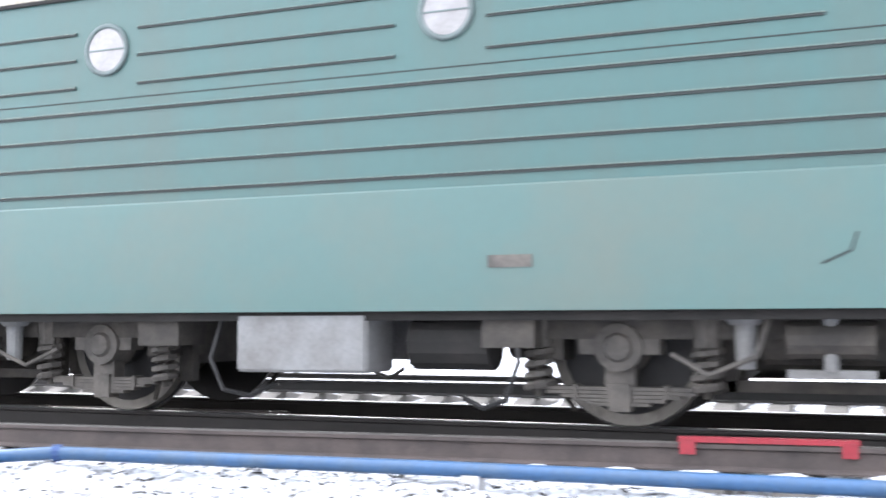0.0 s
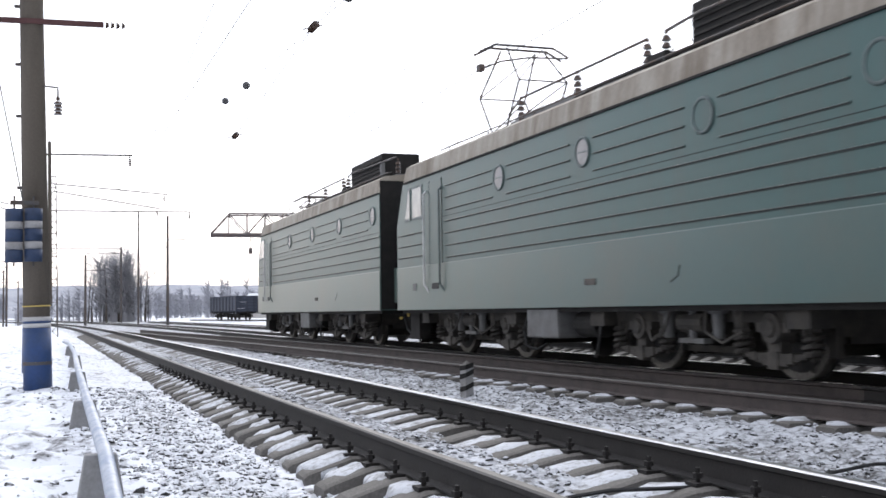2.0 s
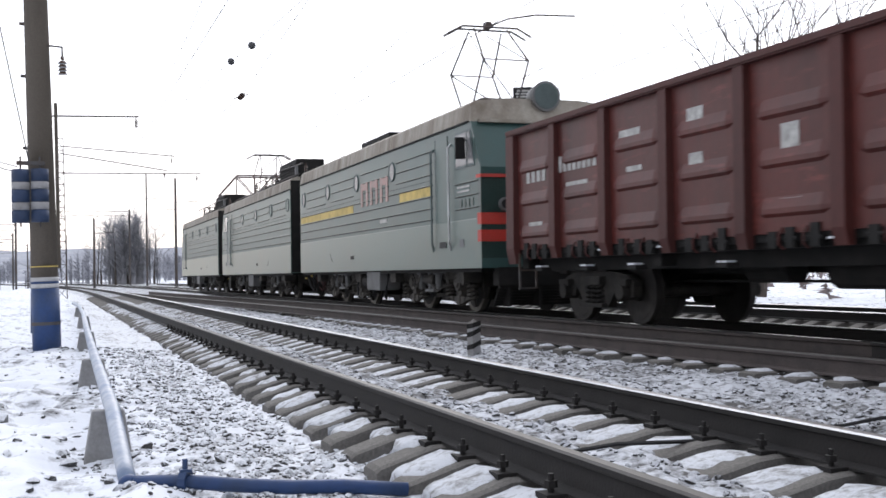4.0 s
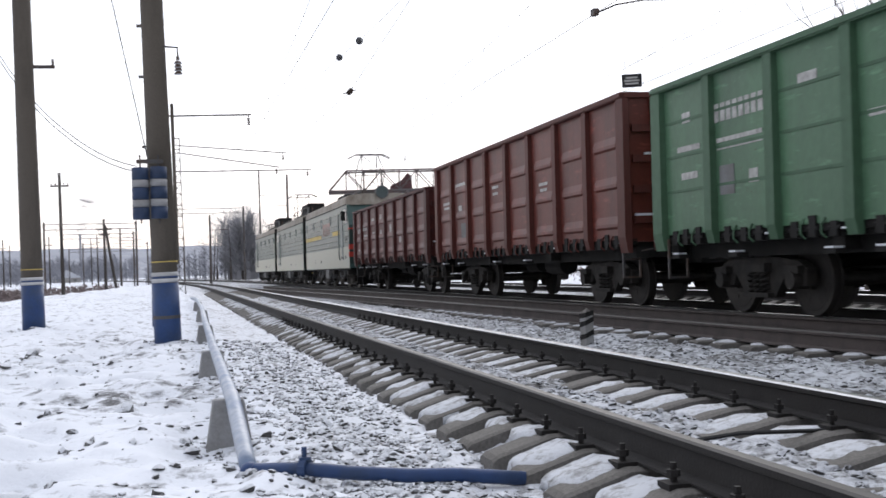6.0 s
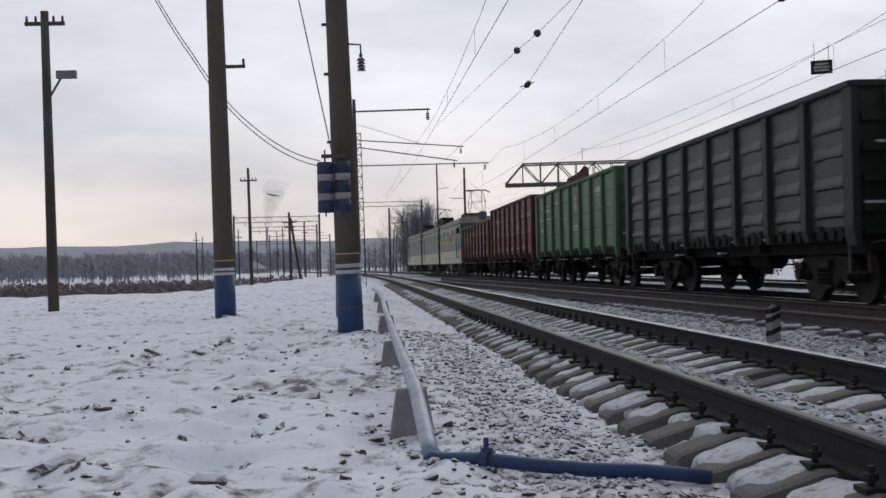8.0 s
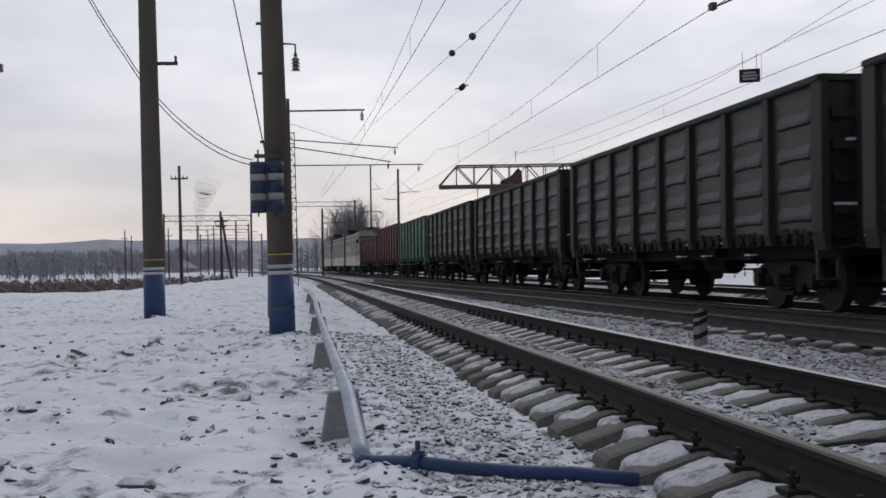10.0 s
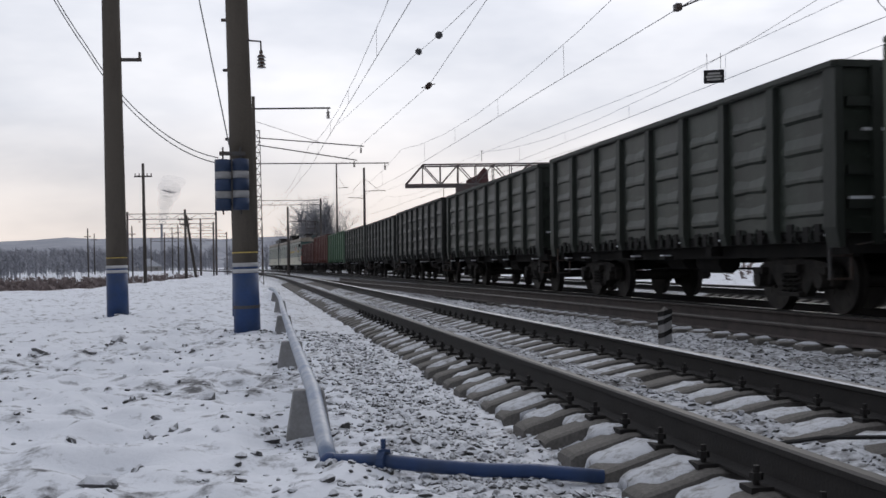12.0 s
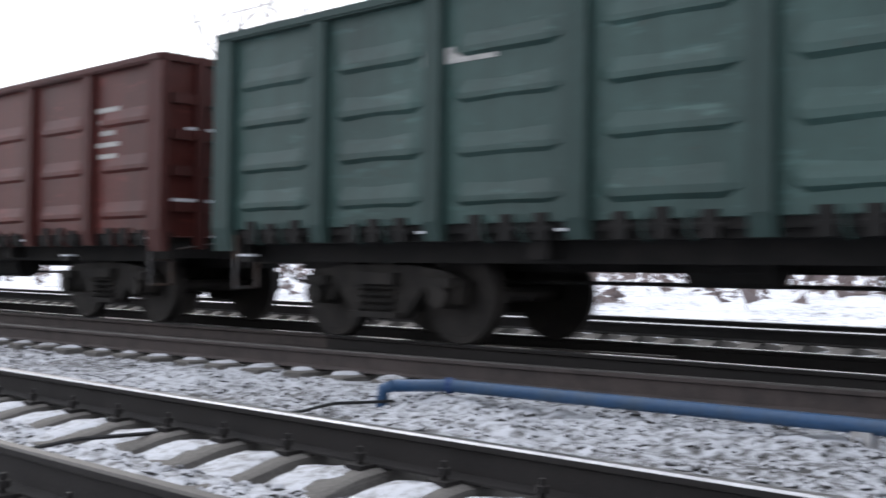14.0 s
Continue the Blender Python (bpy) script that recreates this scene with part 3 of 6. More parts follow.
for i in range(135):
    y = 3.28 + (i - 24) * PITCH
    at = pose(TRACK_X + bend(y), y, 0, 0, 0, rs.uniform(-1.2, 1.2))
    part("sleeper", SLEEPERS[i % 3], None, near_track, at=at)
    if y < 45:
        part("snow_cushion", CAPS_OUT[rs.randrange(9)], None, near_track, at=at @ pose(0, rs.uniform(-0.02, 0.02), 0, 0, 0, rs.uniform(-2, 2)))
        if rs.random() < 0.9:
            part("snow_cushion", CAPS_MID[rs.randrange(9)], None, near_track, at=at @ pose(0, rs.uniform(-0.02, 0.02), 0, 0, 0, rs.uniform(-2, 2)))
    if y < 22:
        for rx in (RAIL_NEAR, RAIL_FAR):
            for d in (-0.115, 0.115):
                part("rail_clip", CLIP, None, near_track, at=pose(rx + d, y, 0))

# the train's line, with the crossover that leaves it
train_track = thing("railway_track", "main line track with dark oily rails", "railway track", kind="structure")
for rx in (TRAIN_X - 0.77, TRAIN_X + 0.77):
    part("rail", rail_along([(rx + (bend(y) * 0.8 if y > 60 else 0), y) for y in [-60] + ys_long]), None, train_track)
LONG_SLEEPERS = [sleeper_mesh(4.3, 10 + s, True) for s in range(3)]
CAPS_LONG = [snow_cap(-2.13 + 0.02 * s, -1.55, 60 + s, front=-0.10, back=0.20, up=0.03, flat=True) for s in range(5)]
cross = [(8.02, -14), (7.62, -6), (7.28, 0), (7.03, 3), (6.83, 5), (6.62, 8), (6.43, 11), (6.26, 15), (6.08, 20), (5.72, 28), (5.2, 38), (4.6, 48), (4.05, 58), (3.72, 66)]


def cross_x(y):
    """Where the crossover's near rail lies."""
    for (x0, y0), (x1, y1) in zip(cross, cross[1:]):
        if y <= y1:
            return x0 + (x1 - x0) * (y - y0) / (y1 - y0)
    return cross[-1][0]


for i in range(110):
    y = -6 + i * 0.55
    at = pose(max(cross_x(y), 6.0) + 1.84 + rs.uniform(-0.05, 0.05), y, 0, 0, 0, rs.uniform(-1, 1))
    part("sleeper", LONG_SLEEPERS[i % 3], None, train_track, at=at)
    if y < 30:
        part("snow_cushion", CAPS_LONG[rs.randrange(5)], None, train_track, at=at)
crossover = thing("crossover_track", "curved crossover rails joining two lines", "railway track", kind="structure")
for line in (cross, [(x + 1.54, y) for x, y in cross[4:]]):
    me = rail_along(line, "dullrail")
    me.materials[0] = M["rustrail"]
    part("rail", me, None, crossover, "brown rusty rail")
far_track = thing("railway_track", "snowed-in siding track behind the train", "railway track", kind="structure")
for rx in (FAR_X - 0.77, FAR_X + 0.77):
    part("rail", rail_along([(rx, y) for y in (-40, 0, 40, 90, 150)]), None, far_track)
for i in range(60):
    part("sleeper", SLEEPERS[i % 3], None, far_track, at=pose(FAR_X, -6 + i * 0.6, -0.0, 0, 0, 0))

# loose ballast stones
def scatter_stones(name, label, count, region, size, material, seed, sink=0.3, flat=0.72, rugged=0.17):
    """Many worn stones: a rounded octahedron for each, knocked about."""
    rnd = np.random.default_rng(seed)
    base = np.array([(1, 0, 0), (-1, 0, 0), (0, 1, 0), (0, -1, 0), (0, 0, 1), (0, 0, -1)], float)
    tri = [(0, 2, 4), (2, 1, 4), (1, 3, 4), (3, 0, 4), (2, 0, 5), (1, 2, 5), (3, 1, 5), (0, 3, 5)]
    pts, ids, fine = [tuple(p) for p in base], {}, []

    def mid(i, j):
        k = (min(i, j), max(i, j))
        if k not in ids:
            p = base[i] + base[j]
            ids[k] = len(pts)
            pts.append(tuple(p / np.linalg.norm(p) * 0.94))
        return ids[k]

    for p, q, r in tri:
        d, f, g = mid(p, q), mid(q, r), mid(r, p)
        fine += [(p, d, g), (d, q, f), (g, f, r), (d, f, g)]
    base, fine = np.array(pts), np.array(fine)
    V, T = [], []
    for k in range(count):
        x, y = region(rnd)
        s = size[0] + (size[1] - size[0]) * rnd.random() ** 2.2
        m = np.array(Euler((rnd.uniform(-0.5, 0.5), rnd.uniform(-0.5, 0.5), rnd.uniform(-3.1, 3.1))).to_matrix())
        p = base * rnd.uniform(0.97 - rugged, 0.97 + rugged, (len(base), 1)) * rnd.uniform(0.62, 1.2, 3) * s * (1, 1, flat)
        p = p @ m.T + (x, y, ground_z(x, y) + s * (0.5 - sink) * flat)
        T.append(fine + len(base) * k)
        V.append(p)
    me = bpy.data.meshes.new(name)
    me.from_pydata(np.concatenate(V).tolist(), [], np.concatenate(T).tolist())
    me.materials.append(material)
    return tagged(new(name, me), label, "stones", kind="stuff")


def near_bed(rnd):
    y = 3.4 + 26 * rnd.random() ** 1.9
    return rnd.uniform(1.9, 4.9), y


def mid_bed(rnd):
    return rnd.uniform(4.2, 6.6), 1.5 + 22 * rnd.random() ** 1.4


def shoulder(rnd):
    return rnd.normal(1.15, 0.4), 3.6 + 14 * rnd.random() ** 1.7


scatter_stones("ballast_stones", "grey ballast stones half covered in snow", 9000, near_bed, (0.012, 0.042), M["dirty_pebble"], 3, sink=0.5)
scatter_stones("ballast_stones", "grey ballast stones between the two lines", 5000, mid_bed, (0.012, 0.042), M["dirty_pebble"], 4, sink=0.55)
scatter_stones("ballast_stones", "loose ballast stones on the bed's shoulder", 6500, shoulder, (0.010, 0.042), M["pebble"], 8, sink=0.5)


def field_clods(rnd):
    return rnd.uniform(-4.5, 0.4), 3.6 + 16 * rnd.random() ** 1.5


scatter_stones("snow_clods", "dark clods and frozen lumps on trodden snow", 800, field_clods, (0.006, 0.042), M["pebble"], 6, sink=0.4, rugged=0.35)


LUMPS = [(random.Random(70 + k).uniform(-3.6, 0.1), 4.5 + 11 * random.Random(90 + k).random() ** 1.4) for k in range(34)]


def field_slabs(rnd):
    """Lumps lie in small heaps."""
    x, y = LUMPS[rnd.integers(len(LUMPS))]
    return x + rnd.normal(0, 0.10), y + rnd.normal(0, 0.10)


scatter_stones("snow_slabs", "larger frozen lumps of dirty snow on the field", 190, field_slabs, (0.02, 0.11), M["clod"], 16, sink=0.3, flat=0.55, rugged=0.42)


def foot_dirt(rnd):
    """Gravel kicked up round the pole feet and the pipe's blocks."""
    x, y, r = ((-0.07, 17.75, 0.32), (-2.83, 24.45, 0.36), (0.345, 7.08, 0.22), (0.40, 11.6, 0.24), (0.50, 17.6, 0.24))[rnd.integers(5)]
    a = rnd.uniform(0, 6.28)
    d = r * (0.75 + 0.6 * rnd.random())
    return x + d * math.cos(a), y + d * math.sin(a)


scatter_stones("gravel_bits", "dark gravel bits round poles and pipe blocks", 240, foot_dirt, (0.012, 0.05), M["pebble"], 26, sink=0.45, rugged=0.35)

# ---- poles ----
def painted_pole(name, label, x, y, r0, r1, h, lean, z0=-0.3):
    p = thing(name, label, "pole", pose(x, y, z0, 0, -lean, 0), group="painted line poles")
    def rad(z):
        return r0 + (r1 - r0) * z / h
    def sleeve(nm, a, b, m, grow, lab=""):
        part(nm, tube(B(), (0, 0, a), (0, 0, b), rad(a) + grow, rad(b) + grow, 20), M[m], p, lab, True)
    sleeve("shaft", 0, h, "pole", 0.0)
    sleeve("blue_base", 0, 0.98, "blue", 0.006, "blue painted foot")
    for a in (0.985, 1.085):
        sleeve("white_band", a, a + 0.062, "white", 0.007, "white painted band")
    sleeve("blue_band", 1.05, 1.082, "blue", 0.006)
    sleeve("yellow_ring", 1.30, 1.318, "yellow", 0.006, "thin yellow ring")
    return p


pole_a = painted_pole("catenary_pole", "concrete catenary pole with blue and white painted foot", -0.07, 17.75, 0.205, 0.150, 10.5, 1.2)
part("collar", tube(B(), (0, 0, 0.42), (0, 0, 0.47), 0.215, 0.215, 20), M["steel"], pole_a, "rusty steel collar")
for z in (5.9, 5.0, 4.2, 3.1):
    part("step_bracket", box(B(), -0.25, -0.1, -0.03, 0.03, z, z + 0.04), M["steel"], pole_a)
bb = B()
box(bb, -0.62, 1.05, -0.19, -0.13, 5.62, 5.70)
part("crossarm", bb, M["cranered"], pole_a, "rust-red steel crossarm")
for x in (-0.6, 1.2):
    bb = B()
    for k in range(4):
        tube(bb, (x - 0.12 + 0.08 * k, -0.16, 5.66), (x - 0.07 + 0.08 * k, -0.16, 5.66), 0.06, 0.03, 8)
    part("insulator", bb, M["porcelain"], pole_a)
part("side_arm", path_tube(B(), [(0.1, -0.1, 4.68), (0.36, -0.1, 4.66), (0.36, -0.1, 4.5)], 0.016, 6), M["steel"], pole_a)
bb = B()
insulator(bb, 0.36, -0.1, 4.24, 0.22)
part("insulator", bb, M["porcelain"], pole_a)
part("cable_conduit", tube(B(), (-0.2, 0.05, 0.3), (-0.17, 0.05, 1.2), 0.03, n=8), M["blue"], pole_a)
pole_b = painted_pole("line_pole", "concrete line pole with blue and white painted foot", -2.83, 24.45, 0.225, 0.165, 11, 0.7)
bb = B()
box(bb, 0.15, 0.62, -0.03, 0.03, 5.55, 5.62)
tube(bb, (0.58, 0, 5.6), (0.58, 0, 5.75), 0.03, n=6)
part("bracket", bb, M["steel"], pole_b, "short steel bracket")

# tension weights hanging beside the first pole
weights = thing("counterweight", "stacked tension weights striped blue and white", "counterweight", pose(-0.27, 17.38, 0))
for cx in (-0.145, 0.125):
    for i in range(5):
        z = (1.66, 1.85, 1.965, 2.155, 2.27)[i] + (0.012 if cx > 0 else 0.0)
        part("weight_disc", tube(B(), (cx, 0, z), (cx, 0, z + (0.106 if i in (1, 3) else 0.182)), 0.128, 0.128, 18), M["block" if i in (1, 3) else "weight_blue"], weights,
             "white weight block" if i in (1, 3) else "blue weight block", True)
    part("rod", tube(B(), (cx, 0, 1.6), (cx, 0, 2.65), 0.014, n=6), M["steel"], weights)
part("yoke", box(B(), -0.2, 0.2, -0.02, 0.02, 2.52, 2.58), M["steel"], weights)

# ---- blue compressed-air pipe ----
near_pipe = thing("air_pipe", "blue painted pipe with frost, bent under the rails", "pipe")
run = [(0.39, 5.86, -0.255), (0.385, 6.1, -0.21), (0.37, 7.02, 0.0), (0.42, 11.6, 0.015), (0.52, 18.5, 0.02), (0.66, 26, 0.02), (0.72, 34, 0.02), (0.62, 38, 0.01), (0.85, 44, -0.12)]
bm = path_tube(B(), run, 0.047, 12)
part("long_run", bm, M["pipe"], near_pipe, "frosted pipe run along the track", True)
part("cross_run", path_tube(B(), [(0.39, 5.86, -0.245), (0.65, 5.69, -0.228), (0.9, 5.56, -0.245), (1.15, 5.48, -0.262), (1.42, 5.44, -0.272), (1.75, 5.40, -0.31)], 0.037, 12), M["blue"], near_pipe, "dark blue run leading under the rail", True)
bm = B()
bmesh.ops.create_uvsphere(bm, u_segments=14, v_segments=8, radius=0.056, matrix=Matrix.Translation((0.39, 5.86, -0.255)))
part("elbow", bm, M["blue"], near_pipe, smooth=True)
bm = B()
tube(bm, (0.64, 5.70, -0.228), (0.675, 5.68, -0.229), 0.062, 0.062, 12)
tube(bm, (0.657, 5.69, -0.31), (0.657, 5.69, -0.115), 0.014, n=8)
box(bm, 0.63, 0.69, 5.66, 5.72, -0.18, -0.165)
part("valve", bm, M["blue"], near_pipe, "bolted valve flange")


def pipe_support(x, y, top, wide):
    bm = B()
    w, t = wide / 2, wide * 0.32
    v = [bm.verts.new(p) for p in ((-w, -0.05, -0.34), (w, -0.05, -0.34), (w, 0.07, -0.34), (-w, 0.07, -0.34), (-t, -0.03, top), (t, -0.03, top), (t, 0.05, top), (-t, 0.05, top))]
    for q in ((3, 2, 1, 0), (4, 5, 6, 7), (0, 1, 5, 4), (1, 2, 6, 5), (2, 3, 7, 6), (3, 0, 4, 7)):
        bm.faces.new([v[i] for i in q])
    bmesh.ops.bevel(bm, geom=list(bm.edges), offset=0.008, segments=1, affect='EDGES')
    ob = new("pipe_support", finish(bm, M["block"]))
    ob.matrix_basis = pose(x, y, 0)
    tagged(ob, "grey trapezoid concrete block carrying the blue pipe", "support", "pipe supports")


for x, y, top, wide in ((0.345, 7.08, 0.0, 0.30), (0.40, 11.6, 0.0, 0.32), (0.50, 17.6, 0.0, 0.32), (0.64, 25, 0.0, 0.32), (0.72, 33, 0.0, 0.32)):
    pipe_support(x, y, top, wide)

between_pipe = thing("air_pipe", "blue pipe between the two lines", "pipe")
part("long_run", path_tube(B(), [(5.72, 5.78, -0.115), (5.97, 5.45, -0.105), (6.12, 2.6, -0.10), (6.25, -3, -0.1), (6.3, -12, -0.1)], 0.047, 12), M["pipe_clean"], between_pipe, smooth=True)
part("down_bend", path_tube(B(), [(5.72, 5.78, -0.115), (5.67, 5.84, -0.14), (5.66, 5.85, -0.3)], 0.047, 12), M["pipe_clean"], between_pipe, smooth=True)
part("thin_branch", path_tube(B(), [(5.72, 5.78, -0.23), (5.1, 5.75, -0.19), (4.6, 5.6, -0.2), (3.8, 5.5, -0.24)], 0.013, 6), M["black"], between_pipe, "thin black branch pipe")
part("thin_branch", path_tube(B(), [(3.6, 5.5, -0.2), (3.0, 5.45, -0.17), (2.3, 5.38, -0.21)], 0.013, 6), M["black"], between_pipe, "thin black branch pipe")
part("coupling", tube(B(), (5.955, 5.47, -0.105), (5.985, 5.42, -0.105), 0.06, 0.06, 12), M["blue"], between_pipe)
stake = new("pipe_stake", finish(box(B(), -0.06, 0.06, -0.055, 0.055, -0.4, -0.13), M["white"]))
stake.matrix_basis = pose(6.13, 2.42, 0)
tagged(stake, "short white concrete stake under the blue pipe", "stake")

post = thing("limit_post", "short clearance post striped black and white", "post", pose(5.04, 12.93, 0, 0, 0, 16))
part("stake", box(B(), -0.06, 0.06, -0.06, 0.06, -0.45, 0.15), M["block"], post)
bm = B()
v = [bm.verts.new(p) for p in ((-0.061, -0.061, 0.15), (0.061, -0.061, 0.15), (0.061, 0.061, 0.15), (-0.061, 0.061, 0.15), (0, 0, 0.215))]
for q in ((0, 1, 4), (1, 2, 4), (2, 3, 4), (3, 0, 4), (3, 2, 1, 0)):
    bm.faces.new([v[i] for i in q])
part("cap", bm, M["concrete"], post)
for z, lift in ((-0.16, 0.05), (0.0, 0.05), (0.10, 0.03)):
    bm = B()
    ring = [(-0.063, -0.063, 0.0), (0.063, -0.063, lift), (0.063, 0.063, 0.0), (-0.063, 0.063, -lift * 0.5)]
    lo = [bm.verts.new((x, y, z + d)) for x, y, d in ring]
    hi = [bm.verts.new((x, y, z + d + 0.062)) for x, y, d in ring]
    for k in range(4):
        bm.faces.new((lo[k], lo[(k + 1) % 4], hi[(k + 1) % 4], hi[k]))
    for rim in (lo[::-1], hi):
        for tri in ((0, 1, 2), (0, 2, 3)):
            bm.faces.new([rim[k] for k in tri])
    part("black_stripe", bm, M["dark"], post)

red_bar = thing("rail_stop", "crimson steel bar clamped on the rail head", "rail stop", pose(7.215, 0.8, 0.0, 0, 0, 5.5))
part("bar", box(B(), -0.045, 0.045, -0.56, 0.56, 0.003, 0.034), M["crimson"], red_bar)
for y in (-0.5, 0.5):
    part("claw", box(B(), -0.05, -0.038, y - 0.05, y + 0.05, -0.075, 0.02), M["crimson"], red_bar)

# ---- the train ----
SPEED = 13.77
MOVERS, WHEELS = [], []
SIDE, TOP, BASE = 1.555, 3.58, 0.87


def wheelset_mesh(r, half):
    """Two flanged wheels on an axle, with plate holes."""
    bm = B()
    for s in (-1, 1):
        x = s * half
        tube(bm, (x - s * 0.065, 0, 0), (x - s * 0.035, 0, 0), r + 0.028, r + 0.028, 32)
        tube(bm, (x - s * 0.035, 0, 0), (x + s * 0.06, 0, 0), r + 0.002, r - 0.004, 32)
        tube(bm, (x + s * 0.058, 0, 0), (x + s * 0.064, 0, 0), r * 0.86, r * 0.84, 28)
        tube(bm, (x + s * 0.06, 0, 0), (x + s * 0.12, 0, 0), r * 0.30, r * 0.26, 16)
        for k in range(4):
            a = k * math.pi / 2
            tube(bm, (x + s * 0.062, r * 0.55 * math.cos(a), r * 0.55 * math.sin(a)), (x + s * 0.070, r * 0.55 * math.cos(a), r * 0.55 * math.sin(a)), 0.05, 0.05, 8)
    tube(bm, (-half, 0, 0), (half, 0, 0), 0.085, n=12)
    for f in bm.faces:
        rr = [math.hypot(v.co.y, v.co.z) for v in f.verts]
        if r > 0.55 and min(rr) > r * 0.93 and max(abs(v.co.x) for v in f.verts) > half + 0.05:
            f.material_index = 1
    # locomotive wheels go black, painting in the shade behind the bogie frames
    me = finish(bm, M["wheel" if r < 0.55 else "black"])
    me.materials.append(M["tread"])
    return me


WAGON_SET, LOCO_SET = wheelset_mesh(0.475, 0.77), wheelset_mesh(0.60, 0.77)


def spring(bm, x, y, z0, z1, r, wire=0.016, turns=4):
    n = turns * 8
    pts = [(x + r * math.cos(k * math.tau / 8), y + r * math.sin(k * math.tau / 8), z0 + (z1 - z0) * k / n) for k in range(n + 1)]
    path_tube(bm, pts, wire, 5)


def wagon_bogie_mesh():
    """Cast three-piece bogie: two side frames with spring nest, bolster and brake gear."""
    bm = B()
    for s in (-1, 1):
        x0, x1 = s * 0.98 - 0.07, s * 0.98 + 0.07
        outline = [(-1.15, 0.62), (-1.12, 0.40), (-0.72, 0.40), (-0.66, 0.56), (-0.36, 0.24), (0.36, 0.24), (0.66, 0.56), (0.72, 0.40), (1.12, 0.40), (1.15, 0.62), (0.95, 0.72), (0.45, 0.78), (-0.45, 0.78), (-0.95, 0.72)]
        a = [bm.verts.new((x0, y, z)) for y, z in outline]
        b = [bm.verts.new((x1, y, z)) for y, z in outline]
        k = len(outline)
        for i in range(k):
            bm.faces.new((a[i], a[(i + 1) % k], b[(i + 1) % k], b[i]))
        bm.faces.new(a)
        bm.faces.new(b[::-1])
        for y in (-0.925, 0.925):
            tube(bm, (s * 0.94, y, 0.475), (s * 1.17, y, 0.475), 0.125, 0.115, 12)
            box(bm, s * 1.05 - 0.1, s * 1.05 + 0.1, y - 0.16, y + 0.16, 0.56, 0.66)
        for y in (-0.17, 0.0, 0.17):
            spring(bm, s * 1.06, y, 0.30, 0.58, 0.065, 0.02, 4)
        box(bm, s * 1.0 - 0.16, s * 1.0 + 0.16, -0.30, 0.30, 0.58, 0.70)
        box(bm, s * 1.02 - 0.12, s * 1.02 + 0.12, -0.34, 0.34, 0.24, 0.30)
    box(bm, -1.0, 1.0, -0.22, 0.22, 0.58, 0.86)
    for y in (-0.42, 0.42):
        box(bm, -0.8, 0.8, y - 0.04, y + 0.04, 0.36, 0.44)
        for s in (-1, 1):
            box(bm, s * 0.77 - 0.05, s * 0.77 + 0.05, y - 0.06, y + 0.06, 0.30, 0.62)
    return finish(bm, M["bogie"])


WAGON_BOGIE = wagon_bogie_mesh()


def loco_bogie_mesh():
    bm = B()
    for s in (-1, 1):
        x = s * 1.13
        box(bm, x - 0.07, x + 0.07, -2.05, 2.05, 0.66, 0.90)
        for y in (-1.45, 1.45):
            for d in (-0.62, 0.62):
                box(bm, x - 0.06, x + 0.06, y + d - 0.09, y + d + 0.09, 0.52, 0.70)
            box(bm, x - 0.05, x + 0.05, y - 0.75, y - 0.4, 0.70, 0.84)
    for y in (-2.0, 0.0, 2.0):
        box(bm, -1.13, 1.13, y - 0.12, y + 0.12, 0.5, 0.8)
    for y in (-0.95, 0.95):
        tube(bm, (-0.7, y, 0.62), (0.7, y, 0.62), 0.40, n=14)
    for y in (-1.45, 0.0, 1.45):
        box(bm, -0.62, 0.62, y - 0.62, y + 0.62, 0.42, 0.84)
    for s in (-1, 1):
        # brake rigging and equalising levers behind the springs
        for y in (-2.15, -0.72, 0.72, 2.15):
            box(bm, s * 0.90 - 0.05, s * 0.90 + 0.05, y - 0.07, y + 0.07, 0.28, 0.80)
        box(bm, s * 0.92 - 0.03, s * 0.92 + 0.03, -0.72, 0.72, 0.28, 0.36)
        tube(bm, (s * 1.02, -0.45, 0.62), (s * 1.02, 0.45, 0.62), 0.14, n=10)
    return finish(bm, M["loco_frame"])


def axle_box_mesh(s):
    bm = B()
    for s in (s,):
        tube(bm, (s * 0.98, 0, 0.6), (s * 1.22, 0, 0.6), 0.20, 0.175, 16)
        tube(bm, (s * 1.22, 0, 0.6), (s * 1.25, 0, 0.6), 0.11, 0.09, 12)
        box(bm, s * 1.1 - 0.09, s * 1.1 + 0.09, -0.30, 0.30, 0.55, 0.68)
        box(bm, s * 1.1 - 0.07, s * 1.1 + 0.07, -0.11, 0.11, 0.20, 0.48)
    return finish(bm, M["loco_gear"], False)


def leaf_spring_mesh(s):
    bm = B()
    for s in (s,):
        for k in range(5):
            h = 0.66 - 0.11 * k
            box(bm, s * 1.13 - 0.05, s * 1.13 + 0.05, -h, h, 0.29 - 0.028 * k, 0.315 - 0.028 * k)
        box(bm, s * 1.13 - 0.07, s * 1.13 + 0.07, -0.08, 0.08, 0.14, 0.34)
        for d in (-0.33, 0.33):
            box(bm, s * 1.135 - 0.065, s * 1.135 + 0.065, d - 0.02, d + 0.02, 0.23, 0.33)
    return finish(bm, M["loco_gear"])


def coil_mesh(s):
    bm = B()
    for s in (s,):
        for d in (0.0,):
            spring(bm, s * 1.13, d, 0.28, 0.60, 0.095, 0.030, 4)
            tube(bm, (s * 1.13, d, 0.60), (s * 1.13, d, 0.80), 0.10, 0.12, 10)
            tube(bm, (s * 1.13, d, 0.24), (s * 1.13, d, 0.60), 0.03, n=8)
    return finish(bm, M["loco_gear"])


